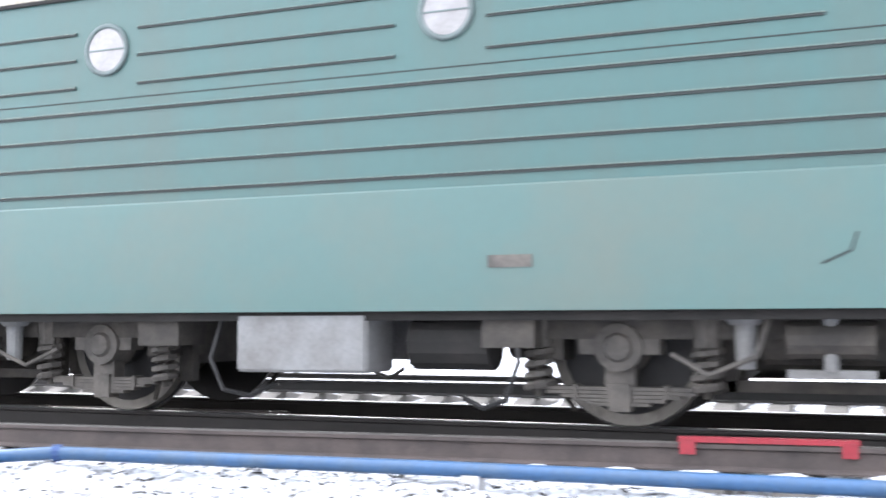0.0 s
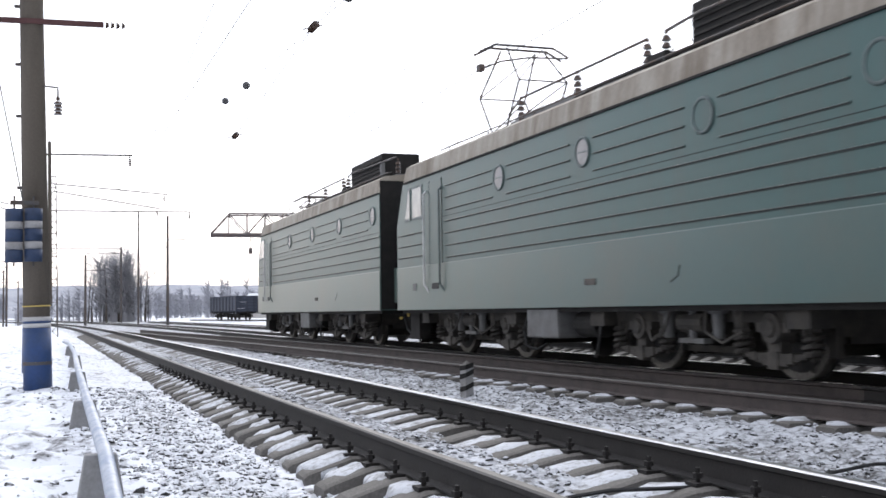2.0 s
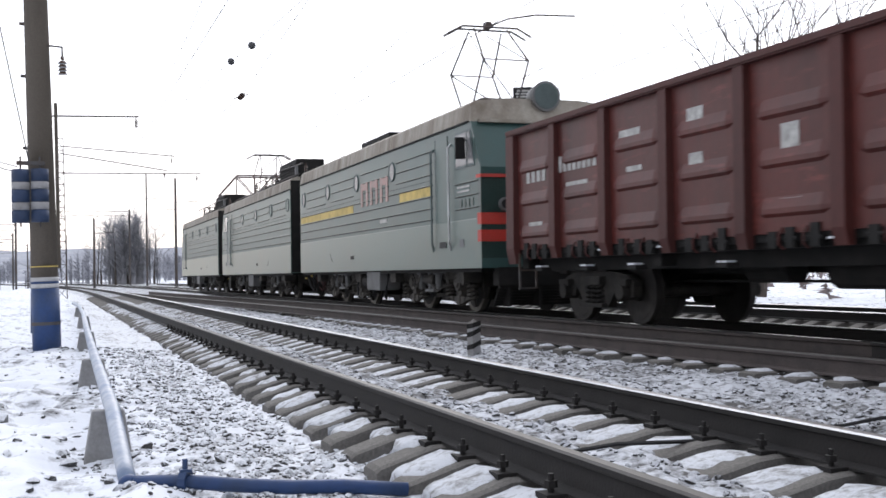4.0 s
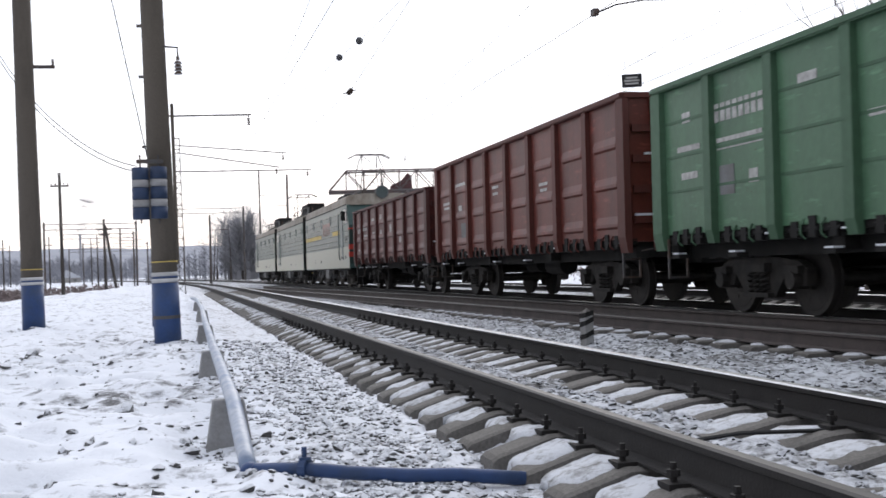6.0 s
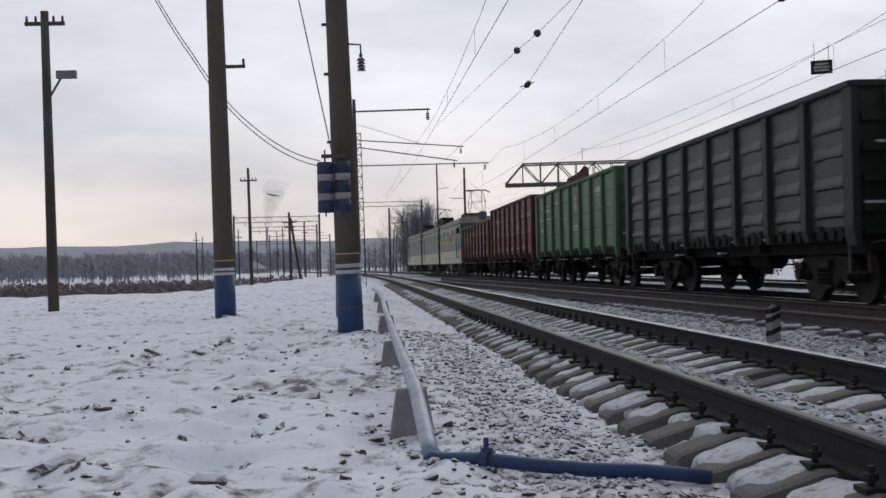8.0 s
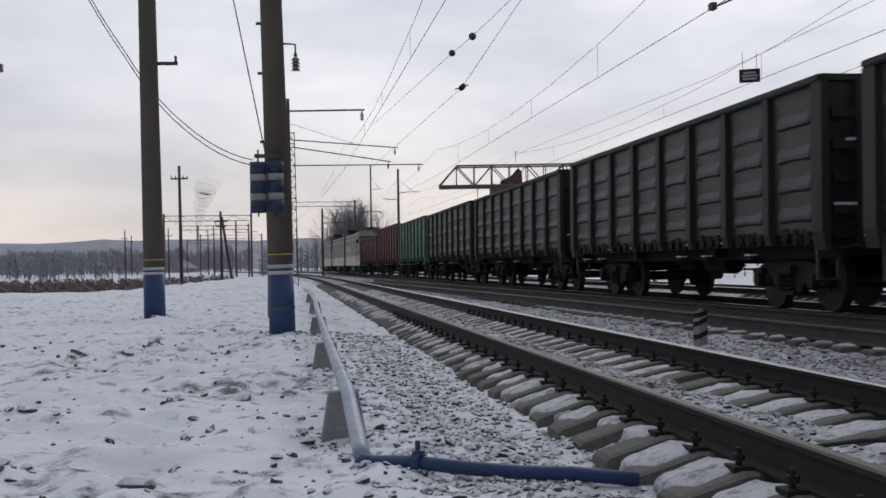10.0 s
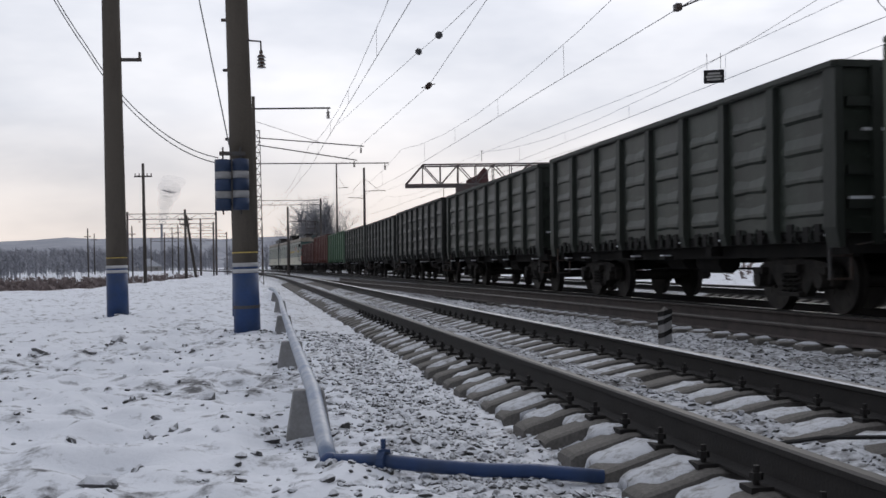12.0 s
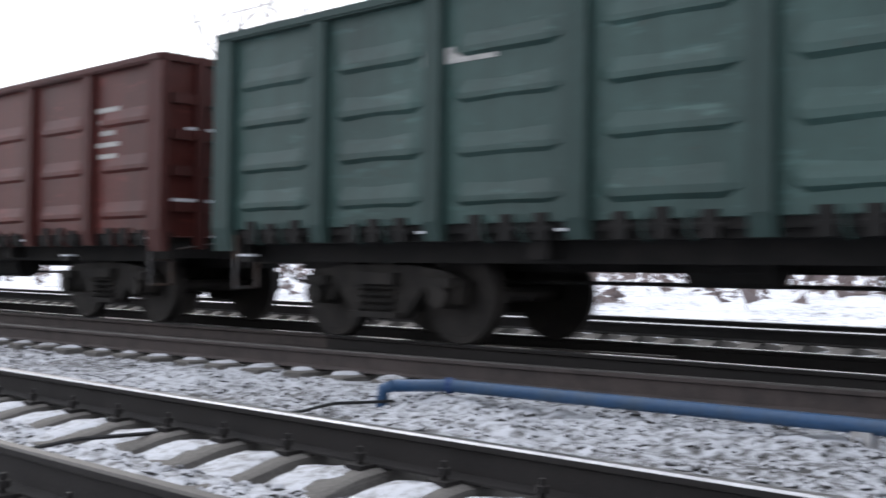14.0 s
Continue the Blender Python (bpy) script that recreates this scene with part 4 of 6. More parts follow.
def pad_mesh(s):
    bm = B()
    for s in (s,):
        for d in (-0.55, 0.55):
            tube(bm, (s * 1.28, d, 0.76), (s * 1.28, d, 0.87), 0.10, 0.20, 14)
            tube(bm, (s * 1.28, d, 0.46), (s * 1.28, d, 0.76), 0.065, 0.075, 12)
        tube(bm, (s * 1.28, 0.0, 0.45), (s * 1.28, 0.0, 0.86), 0.05, n=10)
        box(bm, s * 1.25 - 0.06, s * 1.25 + 0.06, -0.28, 0.28, 0.40, 0.46)
    return finish(bm, M["grey"])


LOCO_BOGIE = loco_bogie_mesh()
AXLE_BOX, LEAF, COIL, PAD = [[f(s) for s in (-1, 1)] for f in (axle_box_mesh, leaf_spring_mesh, coil_mesh, pad_mesh)]

SHELL = [(SIDE, BASE), (SIDE, 1.78), (SIDE, 2.70), (SIDE, TOP)]
CROWN = [(SIDE, TOP), (SIDE - 0.05, 3.92), (SIDE - 0.16, 3.99), (0.75, 4.06)]
HALF = 7.65


def nose(z, cab):
    """How far forward the front end reaches at a height."""
    if not cab:
        return HALF
    if z <= 2.70:
        return HALF
    return HALF - 0.13 - 0.36 * (z - 2.70)


def loft(section, cab, front_cap=True):
    bm = B()
    left = [(bm.verts.new((-x, -HALF, z)), bm.verts.new((-x, nose(z, cab), z))) for x, z in section]
    right = [(bm.verts.new((x, -HALF, z)), bm.verts.new((x, nose(z, cab), z))) for x, z in section]
    for side in (left, right):
        for (a, b), (c, d) in zip(side, side[1:]):
            bm.faces.new((a, b, d, c))
    for (a, b), (c, d), (a2, b2), (c2, d2) in zip(left, left[1:], right, right[1:]):
        bm.faces.new((b, b2, d2, d))
        bm.faces.new((a, c, c2, a2))
    return bm, left, right


def ring_mesh(r, w, depth):
    bm = B()
    n = 28
    loops = []
    for rr, x in ((r, 0.0), (r, -depth), (r - w * 0.4, -depth - 0.008), (r - w, -depth), (r - w, 0.0)):
        loops.append([bm.verts.new((x, rr * math.cos(k * math.tau / n), rr * math.sin(k * math.tau / n))) for k in range(n)])
    for a, b in zip(loops, loops[1:]):
        for k in range(n):
            bm.faces.new((a[k], a[(k + 1) % n], b[(k + 1) % n], b[k]))
    return finish(bm, M["rubber_ring"], True)


RING = ring_mesh(0.225, 0.04, 0.02)
DISC = finish(tube(B(), (0.0, 0, 0), (-0.012, 0, 0), 0.192, 0.192, 28), M["pane"])
BLANK = finish(tube(B(), (0.0, 0, 0), (-0.012, 0, 0), 0.192, 0.192, 28), M["loco"])
MULLION = finish(box(B(), -0.018, -0.010, -0.19, 0.19, -0.006, 0.006), M["rubber_ring"])


def pantograph(parent, y, raised):
    """Diamond pantograph: base frame, arms, bow."""
    zb = 4.28
    bm = B()
    for dx in (-0.55, 0.55):
        box(bm, dx - 0.03, dx + 0.03, y - 1.0, y + 1.0, zb, zb + 0.06)
    for dy in (-1.0, 0.0, 1.0):
        box(bm, -0.55, 0.55, y + dy - 0.03, y + dy + 0.03, zb, zb + 0.06)
    part("pantograph_base", bm, M["steel"], parent)
    for dx in (-0.5, 0.5):
        for dy in (-0.9, 0.9):
            b2 = B()
            insulator(b2, dx, y + dy, 4.0, 0.24)
            part("insulator", b2, M["porcelain"], parent, "brown ribbed insulator")
    top = 5.95 if raised else zb + 0.42
    mid = zb + (top - zb) * 0.52 if raised else zb + 0.24
    out = 0.98 if raised else 1.35
    for s in (-1, 1):
        b2 = B()
        for dx in (-0.5, 0.5):
            path_tube(b2, [(dx, y + s * 0.35, zb + 0.05), (dx, y + s * out, mid), (dx * 0.75, y + s * 0.16, top)], 0.021, 6)
        path_tube(b2, [(-0.5, y + s * 0.35, zb + 0.05), (0.5, y + s * out, mid)], 0.014, 5)
        path_tube(b2, [(0.5, y + s * out, mid), (-0.5, y + s * out, mid)], 0.016, 5)
        path_tube(b2, [(-0.5, y + s * out, mid), (0.38, y + s * 0.16, top)], 0.012, 5)
        part("arm", b2, M["steel"], parent)
    b3 = B()
    for dy in (-0.16, 0.16):
        path_tube(b3, [(-0.95, y + dy, top - 0.12), (-0.62, y + dy, top + 0.05), (0.62, y + dy, top + 0.05), (0.95, y + dy, top - 0.12)], 0.026, 6)
    part("bow", b3, M["steel"], parent, "collector bow")


def loco_section(label, raised, stripe, shift=0.0):
    """A box-bodied electric locomotive section, cab towards +y."""
    L = thing("locomotive_section", label, "locomotive", group="coupled locomotive sections")
    bm, le, ri = loft(SHELL[1:], True)
    part("body", bm, M["loco"], L)
    bm, le, ri = loft([(SIDE + 0.012, BASE), (SIDE + 0.012, 1.768), (SIDE + 0.002, 1.782)], True)
    part("skirt", bm, M["skirt"], L, "paler dusty lower panel")
    bm, le, ri = loft(CROWN, True)
    bm.faces.new((le[-1][0], le[-1][1], ri[-1][1], ri[-1][0]))
    part("roof", bm, M["roof"], L, "stained cream roof edge")
    part("floor_pan", box(B(), -1.5, 1.5, -HALF + 0.05, HALF - 0.2, 0.80, BASE + 0.01), M["dark"], L)
    part("gutter", box(B(), -SIDE - 0.03, -SIDE + 0.0, -HALF, HALF - 0.55, TOP - 0.012, TOP + 0.02), M["dark"], L)
    part("gutter", box(B(), SIDE, SIDE + 0.03, -HALF, HALF - 0.55, TOP - 0.012, TOP + 0.02), M["dark"], L)
    cs = 0.45 if shift else 0.0
    wins = [HALF - d for d in (5.45 + shift, 8.55 + shift, 11.63 + shift, 14.74 + shift * 0.4)]
    for s in (-1, 1):
        X = s * SIDE
        # dark strip paints the rib's shadow line, paler strip above its lit edge
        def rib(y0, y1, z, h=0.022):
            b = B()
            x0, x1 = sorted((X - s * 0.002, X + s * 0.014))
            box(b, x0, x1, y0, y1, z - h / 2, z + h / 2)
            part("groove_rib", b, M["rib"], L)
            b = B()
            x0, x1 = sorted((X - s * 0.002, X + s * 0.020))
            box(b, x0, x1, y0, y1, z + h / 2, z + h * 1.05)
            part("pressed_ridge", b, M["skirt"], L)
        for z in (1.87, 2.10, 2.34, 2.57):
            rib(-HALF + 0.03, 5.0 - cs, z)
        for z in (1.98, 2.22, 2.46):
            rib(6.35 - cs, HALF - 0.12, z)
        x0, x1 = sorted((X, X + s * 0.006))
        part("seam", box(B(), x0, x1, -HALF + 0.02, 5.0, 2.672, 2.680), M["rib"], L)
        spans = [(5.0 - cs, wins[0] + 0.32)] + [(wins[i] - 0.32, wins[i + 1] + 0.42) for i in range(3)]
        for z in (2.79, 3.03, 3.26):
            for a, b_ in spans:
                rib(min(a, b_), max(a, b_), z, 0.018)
        flip = pose(0, 0, 0) if s < 0 else pose(0, 0, 0, 0, 0, 180)
        for w in wins:
            at = pose(X, w, 3.10) @ flip
            part("window_ring", RING, None, L, "grey rubber window ring", at=at)
            if shift and w < -2:
                part("blanked_window", BLANK, None, L, "window blanked with teal plate", at=at)
                continue
            part("round_pane", DISC, None, L, "frosted round pane", at=at)
            part("mullion", MULLION, None, L, at=at)
        # cab side window, quarter light and entry door with handrails
        for (a, b_, nm) in ((6.42 - cs, 6.98 - cs, "cab_window"), (7.06 - cs * 0.75, 7.34 - cs * 0.75, "quarter_light")):
            for (g, d, m2, n2) in ((0.05, 0.012, "rubber_ring", "window_frame"), (0.0, 0.018, "glass" if not stripe else "pane", nm)):
                b = B()
                x0, x1 = sorted((X - s * 0.005, X + s * d))
                lean = -0.20 if nm == "quarter_light" else 0.0
                v = []
                for x in (x0, x1):
                    v.append([b.verts.new(p) for p in ((x, a - g, 2.80 - g), (x, b_ + g, 2.80 - g), (x, b_ + g + lean, 3.40 + g), (x, a - g, 3.40 + g))])
                b.faces.new(v[0])
                b.faces.new(v[1])
                for i in range(4):
                    b.faces.new((v[0][i], v[0][(i + 1) % 4], v[1][(i + 1) % 4], v[1][i]))
                part(n2, b, M[m2], L)
        x0, x1 = sorted((X, X + s * 0.010))
        door = part("entry_door", box(B(), x0, x1, 5.22 - cs, 5.92 - cs, 1.55, 3.42), M["loco"], L)
        part("door_seam", box(B(), x0 - 0.002, x1 + 0.002, 5.20 - cs, 5.216 - cs, 1.5, 3.45), M["rib"], door)
        part("door_seam", box(B(), x0 - 0.002, x1 + 0.002, 5.924 - cs, 5.94 - cs, 1.5, 3.45), M["rib"], door)
        for y, m2 in ((6.12 - cs, "chrome"), (5.10 - cs * 0.8, "rubber_ring")):
            part("handrail", path_tube(B(), [(X, y, 3.28), (X + s * 0.07, y, 3.2), (X + s * 0.07, y, 1.38), (X, y - 0.1, 1.22)], 0.021, 8), M[m2], L, "worn metal handrail")
        x0, x1 = sorted((X, X + s * 0.022))
        part("step_hole", box(B(), x0, x1, 5.42 - cs, 5.80 - cs, 1.28, 1.40), M["black"], L)
        part("socket_plate", box(B(), x0, x1, -1.55, -1.22, 1.18, 1.27), M["loco_gear"], L)
        part("socket_plate", box(B(), x0, x1, 6.55 - cs * 0.5, 6.78 - cs * 0.5, 1.27, 1.42), M["grey"], L)
        part("weld_scar", path_tube(B(), [(X + s * 0.012, -3.72, 1.36), (X + s * 0.014, -3.68, 1.24), (X + s * 0.012, -3.5, 1.16)], 0.008, 5), M["rib"], L)
        for yb in (3.95, -3.53):
            for d in (-0.75, 0.75):
                part("sand_pipe", path_tube(B(), [(X - s * 0.3, yb + d * 2.9, 0.86), (X - s * 0.42, yb + d * 2.75, 0.5), (X - s * 0.6, yb + d * 2.45, 0.12)], 0.022, 6), M["loco_frame"], L)
                part("sand_box", box(B(), *sorted((X - s * 0.12, X - s * 0.5)), yb + d * 2.95 - 0.2, yb + d * 2.95 + 0.2, 0.6, 0.86), M["loco_frame"], L)
                part("air_hose", path_tube(B(), [(X - s * 0.22, yb + d * 0.5, 0.86), (X - s * 0.14, yb + d * 0.62, 0.55), (X - s * 0.16, yb + d * 1.05, 0.42), (X - s * 0.26, yb + d * 1.4, 0.56)], 0.02, 6), M["loco_gear"], L)
            part("brake_cylinder", tube(B(), (X - s * 0.32, yb - 0.28, 0.66), (X - s * 0.32, yb + 0.28, 0.66), 0.13, n=12), M["loco_frame"], L)
        # boxes under the frame
        x0, x1 = sorted((X - s * 0.04, X - s * 0.55))
        bx = box(B(), x0, x1, -0.22, 0.93, 0.40, 0.86)
        bmesh.ops.bevel(bx, geom=list(bx.edges), offset=0.02, segments=2, affect='EDGES')
        part("battery_box", bx, M["grey"], L, "light grey equipment box")
        part("air_tank", tube(B(), (X - s * 0.35, -0.5, 0.62), (X - s * 0.35, -1.15, 0.62), 0.2, n=14), M["dark"], L)
        part("cable_loop", path_tube(B(), [(X - s * 0.2, 1.15, 0.86), (X - s * 0.12, 1.22, 0.5), (X - s * 0.12, 1.1, 0.25), (X - s * 0.2, 0.9, 0.2), (X - s * 0.3, 0.7, 0.3)], 0.022, 6), M["black"], L)
        part("cable_loop", path_tube(B(), [(X - s * 0.2, -1.35, 0.86), (X - s * 0.12, -1.4, 0.5), (X - s * 0.12, -1.3, 0.22), (X - s * 0.2, -1.1, 0.15), (X - s * 0.3, -0.9, 0.22)], 0.022, 6), M["black"], L)
        if stripe:
            x0, x1 = sorted((X, X + s * 0.008))
            for a, b_ in ((-7.5, -1.25), (2.75, 4.95)):
                part("yellow_stripe", box(B(), x0, x1, a, b_, 2.354, 2.556), M["yellow"], L, "faded yellow stripe")
            x0, x1 = sorted((X, X + s * 0.016))
            for k in range(3):
                a = -0.45 + k * 0.85
                for da, db, z0, z1 in ((0.0, 0.16, 2.46, 3.05), (0.46, 0.62, 2.46, 3.05), (0.162, 0.458, 2.86, 3.02)):
                    part("emblem_bar", box(B(), x0, x1, a + da, a + db, z0, z1), M["letter_pink"], L, "faded pink emblem stroke")
            x0, x1 = sorted((X, X + s * 0.012))
            for k in range(4):
                part("lettering_bar", box(B(), x0, x1, 6.55 + k * 0.2, 6.68 + k * 0.2, 2.02, 2.16), M["nose_green"], L, "dark unreadable lettering")
            for z in (2.30, 2.38):
                part("lettering_bar", box(B(), x0, x1, 6.45, 7.1, z, z + 0.035), M["text"], L, "small pale lettering line")
            part("lettering_bar", box(B(), x0, x1, 1.2, 1.75, 1.98, 2.06), M["text"], L, "small pale lettering line")
            # wing mirror by the cab window
            part("wing_mirror", box(B(), *sorted((X + s * 0.05, X + s * 0.24)), 6.98, 7.02, 2.9, 3.3), M["dark"], L, "dark wing mirror")
            part("mirror_arm", tube(B(), (X, 7.0, 3.25), (X + s * 0.1, 7.0, 3.25), 0.015, n=6), M["dark"], L)
    # front: windscreen, red bands, buffer beam
    if stripe:
        for z in (1.35, 1.66):
            part("red_band", box(B(), -SIDE - 0.016, SIDE + 0.016, HALF - 0.16, HALF + 0.014, z, z + 0.21), M["red"], L, "bright red warning band")
        part("red_band", box(B(), -SIDE - 0.016, SIDE + 0.016, HALF - 0.2, HALF + 0.03, 2.51, 2.57), M["red"], L, "bright red warning band")
        part("nose_panel", box(B(), -SIDE - 0.006, SIDE + 0.006, HALF - 0.15, HALF + 0.006, 1.05, 2.5), M["nose_green"], L, "dark green nose")
        b = B()
        v = [b.verts.new(p) for p in ((-1.46, nose(2.72, True) + 0.006, 2.72), (1.46, nose(2.72, True) + 0.006, 2.72), (1.40, nose(3.52, True) + 0.006, 3.52), (-1.40, nose(3.52, True) + 0.006, 3.52))]
        b.faces.new(v)
        g = bmesh.ops.extrude_face_region(b, geom=list(b.faces))
        for w in [q for q in g["geom"] if isinstance(q, bmesh.types.BMVert)]:
            w.co.y -= 0.02
        part("windscreen_surround", b, M["nose_green"], L, "dark green windscreen surround")
        part("visor", box(B(), -1.42, 1.42, nose(3.6, True) - 0.12, nose(3.6, True) + 0.10, 3.56, 3.62), M["roof"], L, "cream visor over the windscreen")
        for x in (-1.1, 1.1):
            part("marker_lamp", tube(B(), (x, HALF - 0.02, 2.02), (x, HALF + 0.09, 2.02), 0.13, 0.12, 14), M["grey"], L, "round grey marker lamp")
            part("lamp_lens", tube(B(), (x, HALF + 0.088, 2.02), (x, HALF + 0.096, 2.02), 0.09, 0.09, 14), M["black"], L)
        part("headlamp", tube(B(), (0, HALF - 0.9, 4.1), (0, HALF - 0.5, 4.1), 0.24, 0.28, 20), M["grey"], L, "grey round roof headlamp", True)
        part("headlamp_rim", tube(B(), (0, HALF - 0.52, 4.1), (0, HALF - 0.47, 4.1), 0.29, 0.29, 20), M["grey"], L)
        part("headlamp_glass", tube(B(), (0, HALF - 0.472, 4.1), (0, HALF - 0.46, 4.1), 0.25, 0.24, 20), M["rubber_ring"], L)
    for x0, x1 in ((-1.2, -0.08), (0.08, 1.2)):
        b = B()
        v = [b.verts.new(p) for p in ((x0, nose(2.82, True) + 0.012, 2.82), (x1, nose(2.82, True) + 0.012, 2.82), (x1, nose(3.40, True) + 0.012, 3.40), (x0, nose(3.40, True) + 0.012, 3.40))]
        b.faces.new(v)
        g = bmesh.ops.extrude_face_region(b, geom=list(b.faces))
        for w in [q for q in g["geom"] if isinstance(q, bmesh.types.BMVert)]:
            w.co.y -= 0.03
        part("windscreen", b, M["glass"], L)
    part("buffer_beam", box(B(), -1.25, 1.25, HALF - 0.25, HALF + 0.02, 0.55, 0.88), M["dark"], L)
    for k in range(7):
        part("guard_slat", box(B(), -1.2, 1.2, HALF - 0.12 - 0.05 * k, HALF - 0.06 - 0.05 * k, 0.50 - 0.055 * k, 0.55 - 0.055 * k), M["dark"], L)
    for x in (-1.0, -0.4, 0.4, 1.0):
        part("guard_stay", box(B(), x - 0.03, x + 0.03, HALF - 0.5, HALF - 0.05, 0.16, 0.56), M["dark"], L)
    part("pilot_plate", box(B(), -1.3, -1.05, HALF - 0.7, HALF - 0.1, 0.25, 0.86), M["dark"], L)
    for y in (HALF + 0.3, -HALF - 0.35):
        b = box(B(), -0.13, 0.13, y - 0.42, y + 0.42, 0.78, 1.05)
        box(b, -0.2, 0.2, y - 0.2 * (1 if y < 0 else -1) - 0.14, y - 0.2 * (1 if y < 0 else -1) + 0.14, 0.74, 1.10)
        part("coupler", b, M["bogie"], L)
    part("handrail_panel", box(B(), -1.35, -0.75, HALF - 0.02, HALF + 0.42, 0.95, 1.85), M["skirt"], L)
    # flat end with gangway bellows
    part("end_wall", box(B(), -SIDE + 0.02, SIDE - 0.02, -HALF - 0.012, -HALF + 0.03, 0.9, 3.88), M["dark"], L, "black sooty end wall")
    gang = part("gangway", box(B(), -0.58, 0.58, -HALF - 0.54, -HALF - 0.03, 1.14, 3.26), M["black"], L, "folded black gangway bellows")
    for k in range(6):
        part("bellows_fold", box(B(), -0.62 - 0.04 * (k % 2), 0.62 + 0.04 * (k % 2), -HALF - 0.10 - k * 0.09, -HALF - 0.02 - k * 0.09, 1.1, 3.3), M["black"], gang)
    part("end_panel", box(B(), -1.22, -1.0, -HALF - 0.42, -HALF - 0.02, 1.05, 1.85), M["skirt"], L)
    for x, dy in ((-0.9, 0.5), (-0.75, 0.62), (-0.6, 0.55), (-1.0, 0.42)):
        path = [(x, -HALF, 0.80), (x + 0.05, -HALF - dy * 0.4, 0.42), (x + 0.1, -HALF - dy, 0.28), (x + 0.05, -HALF - dy * 1.7, 0.45), (x, -HALF - dy * 2.1, 0.75)]
        part("hose", path_tube(B(), path, 0.026, 8), M["hose" if x > -0.8 else "black"], L)
        part("hose_end", tube(B(), (x, -HALF - 0.02, 0.82), (x + 0.01, -HALF - 0.05, 0.72), 0.030, n=8), M["yellow" if x == -0.9 else "dark"], L)
    part("hose_valve", box(B(), -1.12, -1.06, -HALF - 0.13, -HALF - 0.07, 0.66, 0.72), M["yellow"], L, "yellow hose valve")
    # roof gear
    part("roof_plate", box(B(), -1.05, 1.05, -HALF + 0.2, HALF - 1.3, 4.00, 4.08), M["grey"], L)
    fan = box(B(), -1.02, -0.05, -6.15, -3.3, 4.02, 4.76)
    bmesh.ops.bevel(fan, geom=[q for q in fan.edges if abs(q.verts[0].co.z - q.verts[1].co.z) < 0.01 and q.verts[0].co.z > 4.5], offset=0.03, segments=1, affect='EDGES')
    part("ventilator_housing", fan, M["dark"], L, "dark louvred roof ventilator")
    for k in range(6):
        part("louvre", box(B(), -1.05, -1.0, -6.1, -3.36, 4.10 + k * 0.10, 4.13 + k * 0.10), M["bogie"], L)
    part("roof_post", box(B(), -1.08, -0.98, -6.26, -6.16, 4.0, 4.5), M["grey"], L, "pale roof post")
    duct = box(B(), -0.75, 0.5, -2.75, 3.2, 4.06, 4.36)
    bmesh.ops.bevel(duct, geom=[q for q in duct.edges if q.verts[0].co.z > 4.3 and q.verts[1].co.z > 4.3], offset=0.06, segments=2, affect='EDGES')
    part("roof_duct", duct, M["grey"], L, "pale grey roof duct")
    part("switch_box", box(B(), -0.98, -0.62, -2.55, -2.1, 4.06, 4.32), M["dark"], L)
    for y in (-7.0, -5.9, -2.45, -1.95, 0.2, 2.4):
        b = B()
        insulator(b, -0.88, y, 4.06 if y < -3 else 4.18, 0.40)
        tube(b, (-0.88, y, 4.04), (-0.88, y, 4.22), 0.03, n=6)
        part("insulator", b, M["porcelain"], L)
    part("busbar", path_tube(B(), [(-1.10, -7.55, 4.46), (-1.10, -3.6, 4.56), (-0.88, -2.45, 4.62)], 0.022, 6), M["steel"], L)
    part("busbar", path_tube(B(), [(-0.88, -1.95, 4.62), (-0.88, 2.4, 4.60), (-0.6, 3.6, 4.52)], 0.022, 6), M["steel"], L)
    part("conduit", path_tube(B(), [(-1.15, -7.4, 4.12), (-1.15, -1.0, 4.14), (-1.0, 0.5, 4.12)], 0.025, 6), M["dark"], L)
    part("roof_rail", path_tube(B(), [(-1.28, -7.5, 4.10), (-1.28, 5.5, 4.10)], 0.014, 5), M["steel"], L)
    for y in (-7, -5, -3, -1, 1, 3, 5):
        part("roof_rail_post", tube(B(), (-1.28, y, 3.95), (-1.28, y, 4.10), 0.012, n=5), M["steel"], L)
    pantograph(L, 4.3, raised)
    # running gear
    for yb in (3.95, -3.53):
        bg = part("bogie", LOCO_BOGIE, None, L, "dusty dark bogie", at=pose(0, yb, 0))
        for a in (-1.45, 1.45):
            for k in (0, 1):
                part("axle_box", AXLE_BOX[k], None, bg, at=pose(0, a, 0))
                part("leaf_spring", LEAF[k], None, bg, at=pose(0, a, 0))
                for d in (-0.62, 0.62):
                    part("coil_spring", COIL[k], None, bg, at=pose(0, a + d, 0))
            WHEELS.append(("loco_back" if stripe else "loco", a, part("wheelset", LOCO_SET, None, bg, at=pose(0, a, 0.60))))
        for k in (0, 1):
            part("side_bearer", PAD[k], None, bg, "grey side bearer cups")
    return L


sections = []
for label, s0, turn, raised, stripe in (
        ("teal leading locomotive section with round windows", 4.30, 0, False, False),
        ("teal middle locomotive section with raised pantograph", -12.34, 0, True, False),
        ("teal rear locomotive section with red-banded cab", -29.15, 180, True, True)):
    ob = loco_section(label, raised, stripe, 0.32 if s0 == -12.34 else 0.0)
    MOVERS.append((ob, s0, turn))


